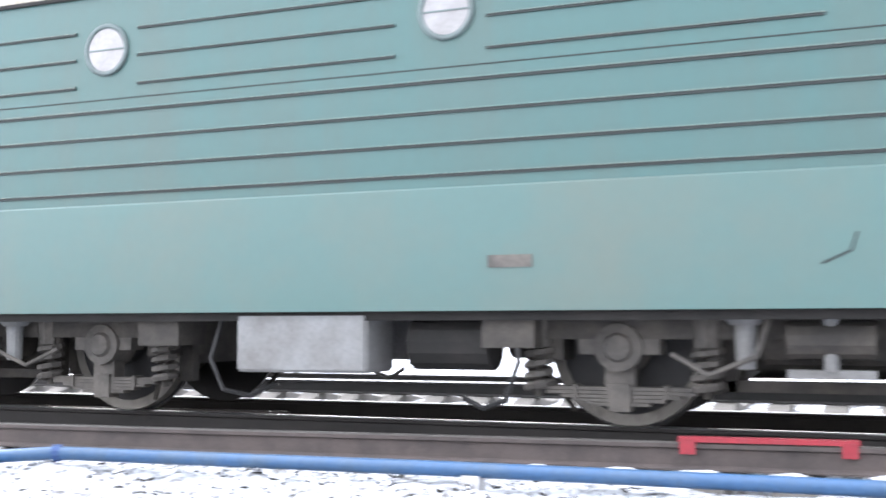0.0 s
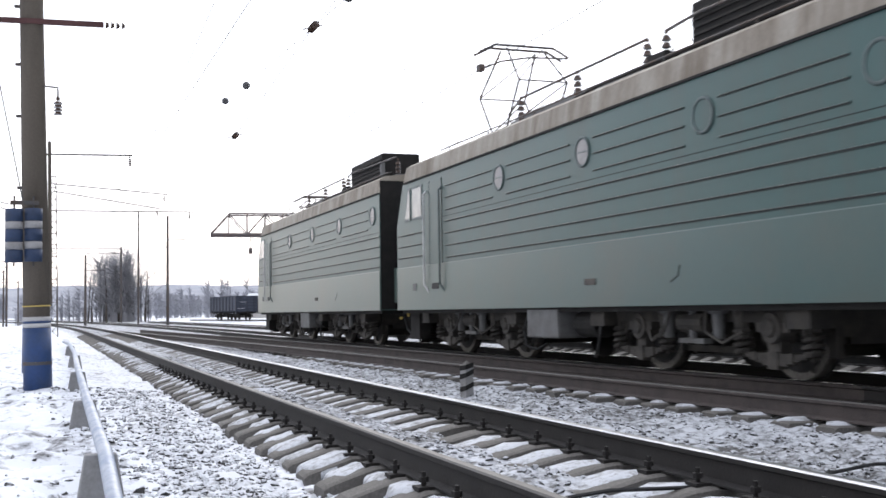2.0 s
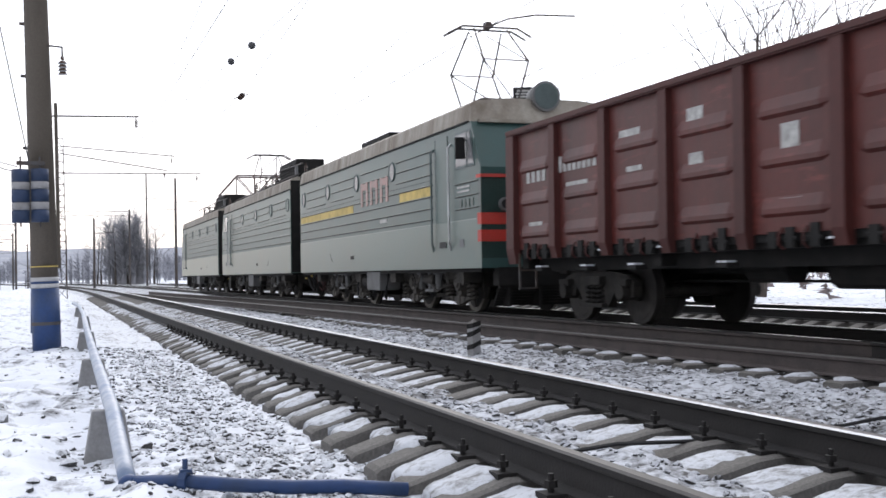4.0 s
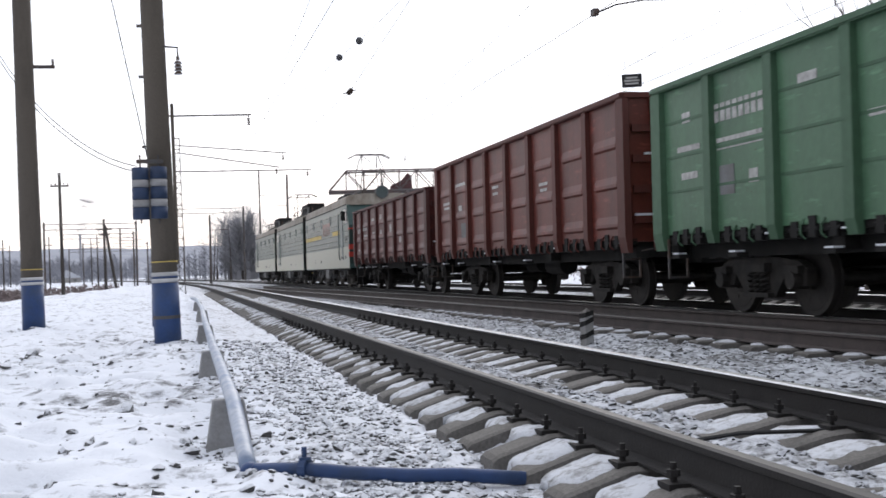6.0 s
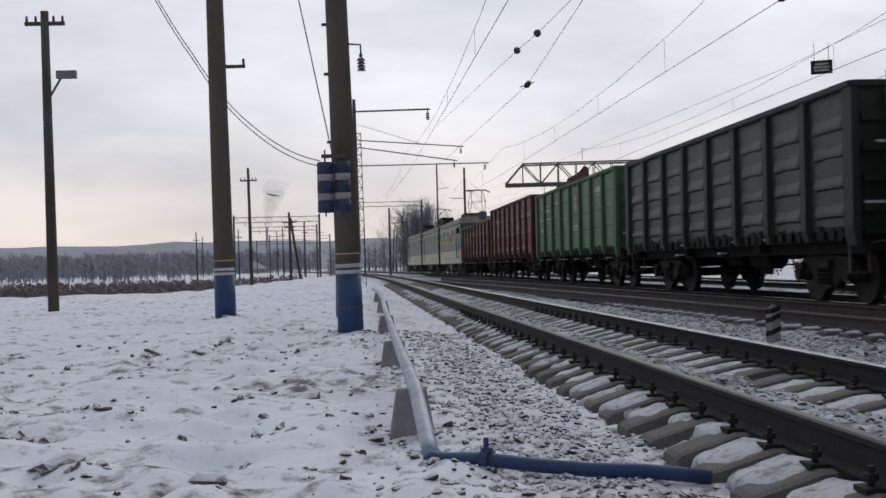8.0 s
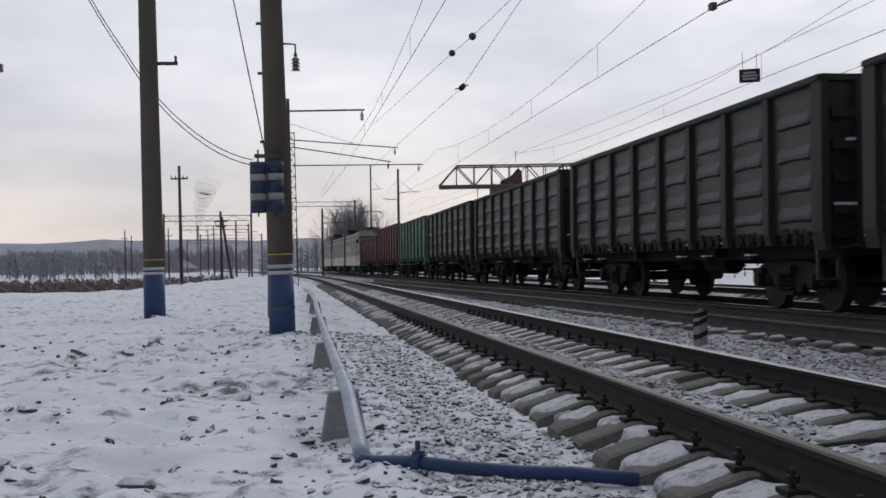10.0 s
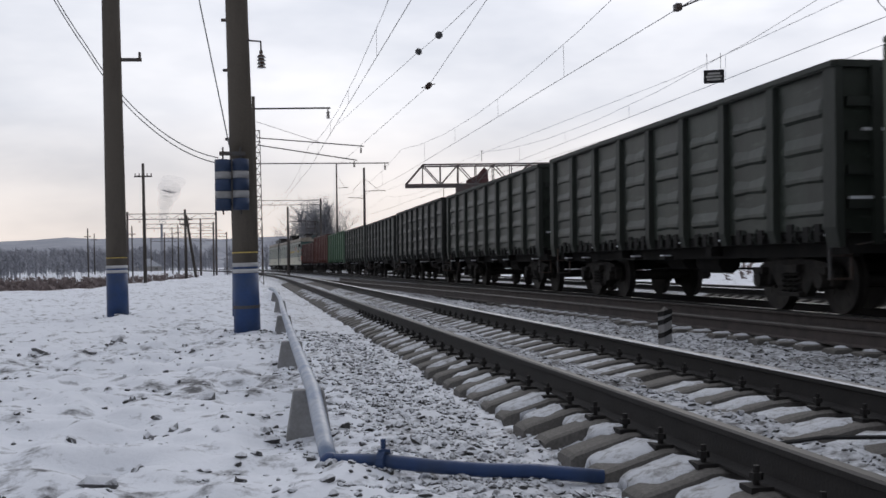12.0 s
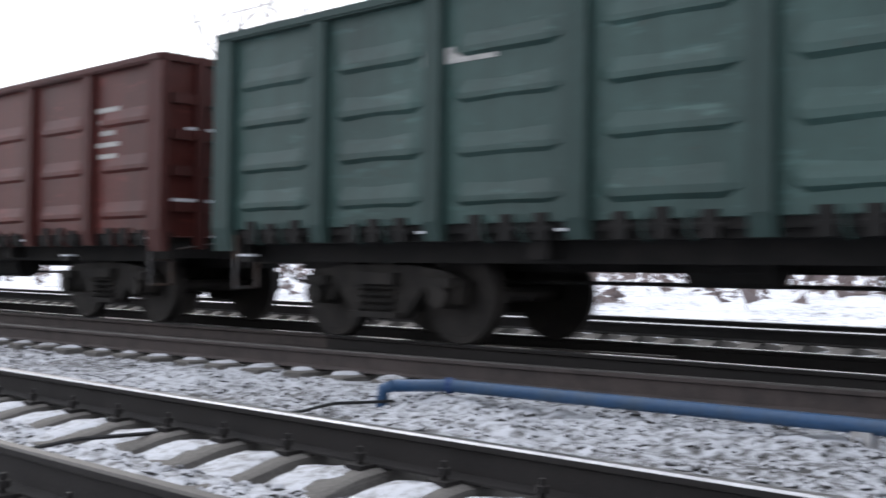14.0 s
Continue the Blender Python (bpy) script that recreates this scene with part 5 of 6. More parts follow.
# ---- open wagons ----
def gondola(label, paint, top, style, marks, dents=0):
    """Four-axle open wagon: body panels between posts, hatches, underframe, two bogies. style: 'pressed' or 'plank'."""
    W = thing("gondola_wagon", label, "wagon", group="gondola wagons of the train")
    half, low = 6.6, 1.16
    dent_rnd = random.Random(len(label))
    dirty = paint[1]
    m = mat("wagon_paint", paint[0], 0.48, dirt=dirty, dirt_amount=0.6, scale=0.9, fine=9, bump=0.12, streak=True, scuff=tuple(c * 2.1 + 0.012 for c in paint[0]))
    # panel paint at 0.68: shade on posts, rails and ribs put into the colour
    mp = mat("wagon_post_shade_paint", tuple(c * 0.68 for c in paint[0]), 0.62, dirt=dirty, dirt_amount=0.6, scale=1.6, fine=9, bump=0.1, streak=True)
    for s in (-1, 1):
        x0, x1 = sorted((s * 1.43, s * 1.49))
        part("side_wall", box(B(), x0, x1, -half, half, low, top - 0.05), m, W)
    for s in (-1, 1):
        y0, y1 = sorted((s * half, s * (half - 0.06)))
        part("end_wall", box(B(), -1.43, 1.43, y0, y1, low - 0.05, top - 0.05), m, W)
        for k in range(4):
            z = low + 0.25 + k * (top - low - 0.4) / 4
            y0, y1 = sorted((s * half, s * (half + 0.06)))
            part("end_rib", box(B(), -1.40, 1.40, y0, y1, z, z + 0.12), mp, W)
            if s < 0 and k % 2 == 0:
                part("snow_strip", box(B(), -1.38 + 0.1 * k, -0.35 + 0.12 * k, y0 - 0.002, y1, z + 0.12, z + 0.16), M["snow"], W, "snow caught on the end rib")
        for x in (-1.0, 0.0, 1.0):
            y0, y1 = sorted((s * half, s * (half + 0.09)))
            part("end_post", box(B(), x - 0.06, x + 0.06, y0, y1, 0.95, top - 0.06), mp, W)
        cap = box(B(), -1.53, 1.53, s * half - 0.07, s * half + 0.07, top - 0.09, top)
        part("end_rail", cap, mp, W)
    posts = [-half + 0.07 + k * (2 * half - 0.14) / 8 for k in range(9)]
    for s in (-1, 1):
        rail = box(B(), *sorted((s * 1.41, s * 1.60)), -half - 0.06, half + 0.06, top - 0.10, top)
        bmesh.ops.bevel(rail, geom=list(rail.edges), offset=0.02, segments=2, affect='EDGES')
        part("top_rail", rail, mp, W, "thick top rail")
        part("sill", box(B(), *sorted((s * 1.35, s * 1.455)), -half, half, low - 0.09, low - 0.005), M["dark"], W)
        for i, y in enumerate(posts):
            wd = 0.11 if 0 < i < 8 else 0.17
            foot = 0.92 if i in (0, 8) else 1.0
            p = B()
            x0, x1 = s * 1.48, s * 1.595
            v = []
            for z, t in ((foot, 0.6), (low + 0.02, 1.0), (top - 0.1, 0.8)):
                xo = x0 + (x1 - x0) * t
                v.append([p.verts.new((x0, y - wd, z)), p.verts.new((xo, y - wd * 0.9, z)), p.verts.new((xo, y + wd * 0.9, z)), p.verts.new((x0, y + wd, z))])
            for a, b in zip(v, v[1:]):
                for k in range(4):
                    p.faces.new((a[k], a[(k + 1) % 4], b[(k + 1) % 4], b[k]))
            p.faces.new(v[0])
            p.faces.new(v[-1])
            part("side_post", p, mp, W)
            if s < 0 and i % 3 != 1:
                part("snow_bit", box(B(), -1.56, -1.45, y + 0.02, y + 0.2, low - 0.088, low - 0.065), M["snow"], W)
        for i in range(8):
            a, b = posts[i] + 0.13, posts[i + 1] - 0.13
            nr = 3 + dents
            zs = [low + 0.26 + (k + 0.06 * dents * dent_rnd.uniform(-1, 1)) * (top - low - 0.40) / nr for k in range(nr)] if style == 'pressed' else [low + 0.12 + k * (top - low - 0.2) / 4 for k in range(1, 4)]
            for z in zs:
                p = B()
                if style == 'pressed':
                    deep, tall = (0.037 + 0.014 * dents * dent_rnd.random()), 1 + 0.25 * dents * dent_rnd.uniform(-0.4, 1)
                    sect = [(s * 1.488, z - 0.09 * tall), (s * (1.488 + deep), z - 0.05 * tall), (s * (1.488 + deep), z + 0.005), (s * 1.488, z + 0.14 * tall)]
                    ends = ((a + 0.05, 0.0), (a + 0.2, 1.0), ((a + b) / 2, 1.0 - 0.45 * dents * dent_rnd.random()), (b - 0.2, 1.0), (b - 0.05, 0.0))
                    rows = [[p.verts.new((s * 1.488 + (x - s * 1.488) * t, y, z + (zz - z) * (0.3 + 0.7 * t))) for x, zz in sect] for y, t in ends]
                    for q, r in zip(rows, rows[1:]):
                        for k in range(3):
                            p.faces.new((q[k], q[k + 1], r[k + 1], r[k]))
                    part("pressed_rib", p, m, W)
                else:
                    box(p, *sorted((s * 1.488, s * 1.50)), a, b, z - 0.02, z + 0.02)
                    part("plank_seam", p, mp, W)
            # hatch hinges and latches under each bay
            for d in (0.22, 0.5, 0.78):
                y = a + (b - a) * d + dent_rnd.uniform(-0.05, 0.05)
                p = box(B(), *sorted((s * 1.46, s * 1.52)), y - 0.07, y + 0.07, low - 0.16, low + dent_rnd.uniform(0.01, 0.10))
                tube(p, (s * 1.50, y - 0.12, low - 0.06), (s * 1.50, y + 0.12, low - 0.06), 0.022, n=6)
                part("hatch_hinge", p, M["dark"], W)
            for d in (0.36, 0.66):
                y = a + (b - a) * d + dent_rnd.uniform(-0.03, 0.03)
                part("hatch_hook", path_tube(B(), [(s * 1.49, y, low + 0.06), (s * 1.54, y, low - 0.02), (s * 1.55, y - 0.01, low - 0.12), (s * 1.50, y - 0.04, low - 0.18)], 0.014, 6), mp, W)
            if dent_rnd.random() < 0.6:
                y = a + (b - a) * dent_rnd.uniform(0.2, 0.8)
                part("snow_bit", box(B(), *sorted((s * 1.42, s * 1.56)), y - 0.09, y + 0.09, low - 0.30, low - 0.275), M["snow"], W)
                part("hatch_bracket", box(B(), *sorted((s * 1.38, s * 1.55)), y - 0.11, y + 0.11, low - 0.36, low - 0.302), M["dark"], W)
    part("hatch_floor", box(B(), -1.38, 1.38, -half + 0.1, half - 0.1, 1.0, 1.10), M["dark"], W)
    part("side_hatch", box(B(), -1.14, -1.10, -half + 0.15, half - 0.15, 0.80, 1.07), M["dark"], W)
    part("side_hatch", box(B(), 1.10, 1.14, -half + 0.15, half - 0.15, 0.80, 1.07), M["dark"], W)
    part("centre_sill", box(B(), -0.25, 0.25, -half - 0.1, half + 0.1, 0.72, 1.02), M["dark"], W)
    for y in (-half + 0.15, -2.2, 2.2, half - 0.15):
        part("cross_bearer", box(B(), -1.35, 1.35, y - 0.12, y + 0.12, 0.84, 1.02), M["dark"], W)
    part("brake_cylinder", tube(B(), (-0.6, 0.3, 0.78), (-0.6, 1.1, 0.78), 0.18, n=12), M["dark"], W)
    part("brake_reservoir", tube(B(), (-0.7, -1.6, 0.74), (-0.7, -0.6, 0.74), 0.2, n=12), M["dark"], W)
    part("brake_rod", path_tube(B(), [(-0.3, -4.0, 0.62), (-0.3, 4.0, 0.62)], 0.02, 6), M["dark"], W)
    for s in (-1, 1):
        y = s * (half + 0.28)
        cp = box(B(), -0.12, 0.12, y - 0.35, y + 0.35, 0.84, 1.05)
        box(cp, -0.2, 0.2, y + s * 0.1 - 0.12, y + s * 0.1 + 0.12, 0.78, 1.12)
        part("coupler", cp, M["bogie"], W)
        part("release_rod", path_tube(B(), [(-1.3, s * (half + 0.05), 0.95), (-0.2, s * (half + 0.12), 1.12)], 0.012, 5), M["steel"], W)
        st = B()
        for z in (0.5, 0.8):
            box(st, -1.5, -1.2, s * (half - 0.25) - 0.02, s * (half - 0.25) + 0.02, z, z + 0.03)
        for x in (-1.5, -1.2):
            box(st, x - 0.015, x + 0.015, s * (half - 0.25) - 0.02, s * (half - 0.25) + 0.02, 0.5, 1.1)
        part("foot_step", st, M["steel"], W)
        part("hose", path_tube(B(), [(0.3, s * half, 0.9), (0.32, s * (half + 0.25), 0.6), (0.3, s * (half + 0.5), 0.55)], 0.022, 6), M["black"], W)
    part("snow_ledge", box(B(), -1.2, -0.2, half + 0.02, half + 0.2, 1.08, 1.16), M["snow"], W, "snow lying on the end ledge")
    for kind, y, z, w, h in marks:
        for s in (-1,):
            if kind == "bar":
                part("lettering_bar", box(B(), -1.497, -1.489, y - w / 2, y + w / 2, z - h / 2, z + h / 2), M["text"], W, "unreadable white stencil line")
            elif kind == "patch":
                part("paint_patch", box(B(), -1.497, -1.489, y - w / 2, y + w / 2, z - h / 2, z + h / 2), M["grey"], W, "grey overpainted patch")
            else:
                part("emblem_panel", box(B(), -1.497, -1.489, y - w / 2, y + w / 2, z - h * 0.1, z + h / 2), M["crimson"], W, "faded red emblem panel")
                for dy, tilt, tall in ((0.10, -14, 0.40), (-0.06, 10, 0.52)):
                    part("emblem_stroke", box(B(), -0.004, 0.004, -0.045, 0.045, -h * tall, h * tall), M["text"], W, "white emblem stroke", at=pose(-1.498, y + dy, z - h * 0.05, tilt, 0, 0))
    for yb in (4.5, -4.5):
        bg = part("bogie", WAGON_BOGIE, None, W, "dark cast bogie with coil springs", at=pose(0, yb, 0))
        for a in (-0.925, 0.925):
            WHEELS.append(("wagon", a, part("wheelset", WAGON_SET, None, bg, at=pose(0, a, 0.475))))
    return W


BROWN = ((0.092, 0.018, 0.014), (0.052, 0.014, 0.012))
RUST = ((0.125, 0.025, 0.016), (0.072, 0.019, 0.014))
GREEN = ((0.070, 0.155, 0.086), (0.056, 0.116, 0.069))
DARK = ((0.033, 0.042, 0.034), (0.018, 0.021, 0.018))
DARKER = ((0.024, 0.029, 0.027), (0.014, 0.016, 0.015))
OLIVE = ((0.090, 0.113, 0.074), (0.054, 0.069, 0.048))
TEAL = ((0.036, 0.076, 0.069), (0.022, 0.046, 0.042))
LETTERS = [("bar", 4.1, 2.85, 1.1, 0.2), ("bar", 5.6, 2.5, 0.8, 0.07), ("bar", 5.6, 2.38, 0.6, 0.06), ("bar", 4.2, 2.3, 0.3, 0.14), ("bar", 1.0, 2.6, 0.5, 0.06), ("bar", 1.0, 2.45, 0.4, 0.06), ("bar", -2.4, 2.4, 0.5, 0.06), ("bar", -2.4, 2.28, 0.4, 0.06)]
GLET = [("bar", 4.15 + (k - 3.5) * 0.165, 2.78, 0.12, 0.25) for k in range(8)] + [("bar", 5.65, 2.85, 0.25, 0.15), ("bar", 5.6, 2.4, 0.7, 0.08), ("bar", 5.6, 2.0, 0.5, 0.1), ("bar", 4.15, 2.4, 1.2, 0.06), ("bar", 4.15, 2.3, 1.2, 0.06),
        ("bar", 3.8, 1.85, 0.22, 0.18), ("patch", 4.5, 1.85, 0.4, 0.4), ("bar", 2.5, 2.9, 0.4, 0.12), ("bar", 1.0, 2.3, 0.7, 0.08), ("emblem", -0.85, 2.78, 0.42, 0.60), ("bar", -0.9, 1.95, 1.1, 0.07), ("bar", -0.9, 1.83, 1.1, 0.07), ("bar", -4.2, 2.9, 0.8, 0.25)]
REDLET = [("bar", 5.6, 2.3, 0.7, 0.08), ("bar", 5.6, 2.15, 0.5, 0.06), ("bar", 4.2, 2.5, 0.5, 0.1), ("bar", 0.9, 2.45, 0.6, 0.06)] + [("bar", -5.3, 2.75 - k * 0.15, 0.55 - 0.11 * (k % 3), 0.06) for k in range(6)]
LOWLET = [("bar", 5.95 - k * 0.2, 2.35, 0.13, 0.24) for k in range(4)] + [("bar", 4.75 - k * 0.16, 2.42, 0.11, 0.24) for k in range(8)] + [
    ("bar", 4.2, 2.1, 0.7, 0.06), ("bar", 4.2, 2.0, 0.5, 0.06), ("bar", 5.7, 1.55, 0.5, 0.08), ("bar", 2.6, 2.55, 0.55, 0.28), ("bar", 2.5, 2.15, 0.4, 0.07), ("bar", 1.0, 2.6, 0.35, 0.30), ("bar", 1.0, 2.1, 0.3, 0.2),
    ("bar", -0.8, 2.15, 0.3, 0.35), ("bar", -2.4, 1.75, 0.3, 0.2), ("bar", -4.0, 1.5, 0.4, 0.06), ("bar", -0.8, 1.5, 0.35, 0.06)]
CONSIST = [
    ("rust-brown low gondola wagon with white stencils", BROWN, 3.16, 'pressed', LOWLET),
    ("red-brown high gondola wagon with pressed sides", RUST, 3.58, 'pressed', LETTERS + [("patch", 3.9, 1.65, 0.5, 0.5)]),
    ("bright green gondola wagon with plank seams and emblem", GREEN, 3.42, 'plank', GLET),
    ("dark grey-green gondola wagon", DARK, 3.34, 'pressed', []),
    ("dark grey sooty gondola wagon", DARKER, 3.30, 'pressed', []),
    ("dark grey gondola wagon with faded number", DARKER, 3.34, 'pressed', [("bar", 4.1, 2.75, 0.9, 0.2), ("bar", 4.1, 2.35, 0.9, 0.08)]),
    ("dark grey-green gondola wagon with dented panels", DARK, 3.30, 'pressed', []),
    ("dark grey-green gondola wagon with pale dents", DARK, 3.30, 'pressed', []),
    ("olive green gondola wagon with plank seams", OLIVE, 3.36, 'plank', []),
    ("dark red gondola wagon with white stencils", BROWN, 3.33, 'pressed', REDLET),
    ("blue-green gondola wagon with pressed sides", TEAL, 3.36, 'pressed', [("bar", 3.0, 2.7, 0.9, 0.15)]),
    ("blue-green gondola wagon following", TEAL, 3.36, 'pressed', []),
]
for i, (label, paint, top, style, marks) in enumerate(CONSIST):
    front = -38.1 if i == 0 else -52.58 - (i - 1) * 14.44
    MOVERS.append((gondola(label, paint, top, style, marks, 1 if 3 <= i <= 7 or i > 9 else 0), front - 6.6, 0))

# ---- overhead line, masts and wires ----
def wire(name, pts, r=0.008, label="thin dark overhead wire", sag=0.0):
    bm = B()
    out = []
    for a, b in zip(pts, pts[1:]):
        a, b = Vector(a), Vector(b)
        k = 6 if sag else 1
        for i in range(k):
            u = i / k
            p = a.lerp(b, u)
            p.z -= sag * 4 * u * (1 - u)
            out.append(p)
    out.append(Vector(pts[-1]))
    path_tube(bm, out, r, 5)
    ob = new(name, finish(bm, M["wire"]))
    return tagged(ob, label, "wire", "overhead wires")


def swing(x, y):
    return x + (bend(y) if y > 60 else 0)


for cx, span, zc, zm in ((3.3, (-24, 20, 62, 104, 146, 188), 6.2, 7.5), (8.87, (-24, 21.7, 64, 106, 148, 190), 6.05, 7.55), (13.9, (-24, 22, 64, 106, 148), 6.1, 7.4)):
    wire("contact_wire", [(swing(cx, y), y, zc) for y in span], 0.009)
    wire("messenger_wire", [(swing(cx, y), y, zm) for y in span], 0.007, sag=0.9)
    for a, b in zip(span, span[1:]):
        if a < 0 or a > 100:
            continue
        for k in range(1, 5):
            y = a + (b - a) * k / 5
            u = (y - a) / (b - a)
            x = swing(cx, a) + (swing(cx, b) - swing(cx, a)) * u
            wire("dropper", [(x, y, zc), (x, y, zm - 0.9 * 4 * u * (1 - u))], 0.005, "thin vertical dropper wire")
wire("feeder_wire", [(5.9, -6, 6.2), (5.9, 10, 6.85), (5.9, 21.6, 7.38), (5.9, 33.8, 7.95), (5.9, 38, 8.24), (5.2, 66, 9.2)])
wire("feeder_wire", [(5.9, -6, 8.3), (5.9, 10, 7.95), (5.9, 24.8, 7.52), (5.9, 36, 6.7), (4.8, 62, 6.3)])
wire("feeder_wire", [(16.2, -10, 6.9), (15.4, 31, 5.9), (13.8, 90, 6.2)])
wire("feeder_wire", [(17.0, -10, 8.6), (16.2, 40, 7.8), (13.8, 120, 8.5)])
wire("tension_wire", [(-0.30, 17.4, 2.6), (-0.74, 17.0, 4.9), (-1.22, 14.0, 6.6)], 0.010, "tension wire running up from the weights")
for dz in (0.0, 0.22):
    wire("drooping_cable", [(-1.25, 45, 4.95 + dz), (-4.1, 46, 6.6 + dz), (-6.45, 46.4, 9.6 + dz), (-9.0, 46, 14.3 + dz)], 0.022, "thick cable drooping between poles", sag=0.25)
for x, y, z in ((5.9, 21.6, 7.38), (5.9, 33.8, 7.95), (5.9, 38.0, 8.24)):
    bm = B()
    bmesh.ops.create_icosphere(bm, subdivisions=2, radius=0.125, matrix=Matrix.Translation((x, y, z)))
    tube(bm, (x, y - 0.2, z), (x, y + 0.2, z), 0.025, n=6)
    tagged(new("wire_marker_ball", finish(bm, M["wire"], True)), "dark ball threaded on an overhead wire", "marker ball", "wire balls")
for x, y, z in ((5.9, 24.8, 7.52), (5.9, 36.0, 6.70)):
    bm = B()
    for k in range(4):
        tube(bm, (x, y - 0.3 + 0.15 * k, z), (x, y - 0.22 + 0.15 * k, z), 0.095, 0.05, 8)
    tube(bm, (x, y - 0.6, z - 0.02), (x, y + 0.6, z + 0.02), 0.018, n=5)
    tube(bm, (x - 0.25, y - 0.1, z - 0.08), (x + 0.25, y + 0.1, z + 0.1), 0.018, n=5)
    tagged(new("wire_insulator", finish(bm, M["porcelain"])), "dark ribbed insulator string in a wire", "insulator", "wire insulators")
arm = thing("steady_arm", "curved steel arm steadying the contact wire", "steady arm", pose(8.87, 21.7, 6.05))
part("rod", path_tube(B(), [(0, 0, 0), (0.5, 0.05, 0.22), (1.2, 0.1, 0.36), (2.2, 0.2, 0.42)], 0.02, 6), M["steel"], arm)
part("clamp", box(B(), -0.06, 0.06, -0.1, 0.1, -0.04, 0.1), M["steel"], arm)

sign = thing("hanging_sign", "small black sign with two white lines hung on a wire", "sign", pose(13.75, 30.9, 6.27, 0, 0, -25))
part("plate", box(B(), -0.30, 0.30, -0.015, 0.015, -0.20, 0.20), M["black"], sign)
for z, w in ((0.09, 0.18), (0.0, 0.23), (-0.09, 0.2)):
    part("lettering_bar", box(B(), -w, w, -0.022, -0.016, z - 0.028, z + 0.028), M["text"], sign, "unreadable white lettering")
for x in (-0.2, 0.2):
    part("hanger", tube(B(), (x, 0, 0.2), (x, 0, 0.7), 0.008, n=5), M["steel"], sign)


def lattice(bm, x, y, z0, z1, w0, w1, bays):
    for k in range(bays):
        a, b = k / bays, (k + 1) / bays
        za, zb = z0 + (z1 - z0) * a, z0 + (z1 - z0) * b
        wa, wb = w0 + (w1 - w0) * a, w0 + (w1 - w0) * b
        ca = [(x + sx * wa, y + sy * wa, za) for sx, sy in ((-1, -1), (1, -1), (1, 1), (-1, 1))]
        cb = [(x + sx * wb, y + sy * wb, zb) for sx, sy in ((-1, -1), (1, -1), (1, 1), (-1, 1))]
        for i in range(4):
            tube(bm, ca[i], cb[i], 0.03, n=4, caps=False)
            tube(bm, ca[i], cb[(i + 1) % 4], 0.018, n=4, caps=False)
            tube(bm, cb[i], cb[(i + 1) % 4], 0.018, n=4, caps=False)
    return bm


def cantilever(parent, z, reach, drop=0.0, strut=True):
    part("bracket_arm", tube(B(), (0, 0, z), (reach, 0, z + drop), 0.032, n=6), M["steel"], parent)
    if strut:
        part("tie_rod", tube(B(), (0, 0, z + 0.9), (reach * 0.6, 0, z + drop * 0.6), 0.012, n=5), M["steel"], parent)
    b = B()
    insulator(b, reach * 0.97, 0, z + drop - 0.38, 0.28)
    part("insulator", b, M["porcelain"], parent)


mast = thing("lattice_mast", "dark steel lattice mast carrying cross arms", "mast", pose(0.42, 62, -0.25))
part("lattice", lattice(B(), 0, 0, 0, 8.6, 0.28, 0.16, 14), M["steel"], mast)
cantilever(mast, 8.2, 6.0, -0.45)
cantilever(mast, 7.8, 5.6, -0.85, False)
cantilever(mast, 6.75, 7.4, 0.05, False)
rear_pole = thing("catenary_pole", "pale concrete catenary pole with a signal arm", "pole", pose(-0.05, 40, -0.3, 0, -0.6, 0))
part("shaft", tube(B(), (0, 0, 0), (0, 0, 7.7), 0.2, 0.15, 14), M["pole"], rear_pole, smooth=True)
cantilever(rear_pole, 6.75, 3.05, 0.03, False)
part("ladder", box(B(), 0.22, 0.34, -0.03, 0.03, 1.5, 7.2), M["pole"], rear_pole)
for x, y, h, r, arms in ((12.6, 122, 12.0, 0.17, (2.4, -1.8)), (11.4, 146, 14.6, 0.14, (1.6,)), (16.6, 48, 6.9, 0.1, ()), (4.3, 128, 8.0, 0.15, (2.0,)), (2.0, 190, 8.5, 0.15, (-2.6,)), (-6.9, 158, 8.0, 0.15, (3.0,)), (20, 96, 8.0, 0.14, (-2.5,))):
    p = thing("distant_pole", "slender dark catenary pole far along the line", "pole", pose(x, y, -0.4), group="distant line poles")
    part("shaft", tube(B(), (0, 0, 0), (0, 0, h), r, r * 0.7, 8), M["steel"], p)
    for i, a in enumerate(arms):
        part("cross_arm", tube(B(), (0, 0, h * 0.78 - i * 0.8), (a, 0, h * 0.78 - i * 0.8 + 0.1), 0.04, n=5), M["steel"], p)
        part("tie_rod", tube(B(), (0, 0, h * 0.9), (a * 0.7, 0, h * 0.78 + 0.1), 0.02, n=5), M["steel"], p)


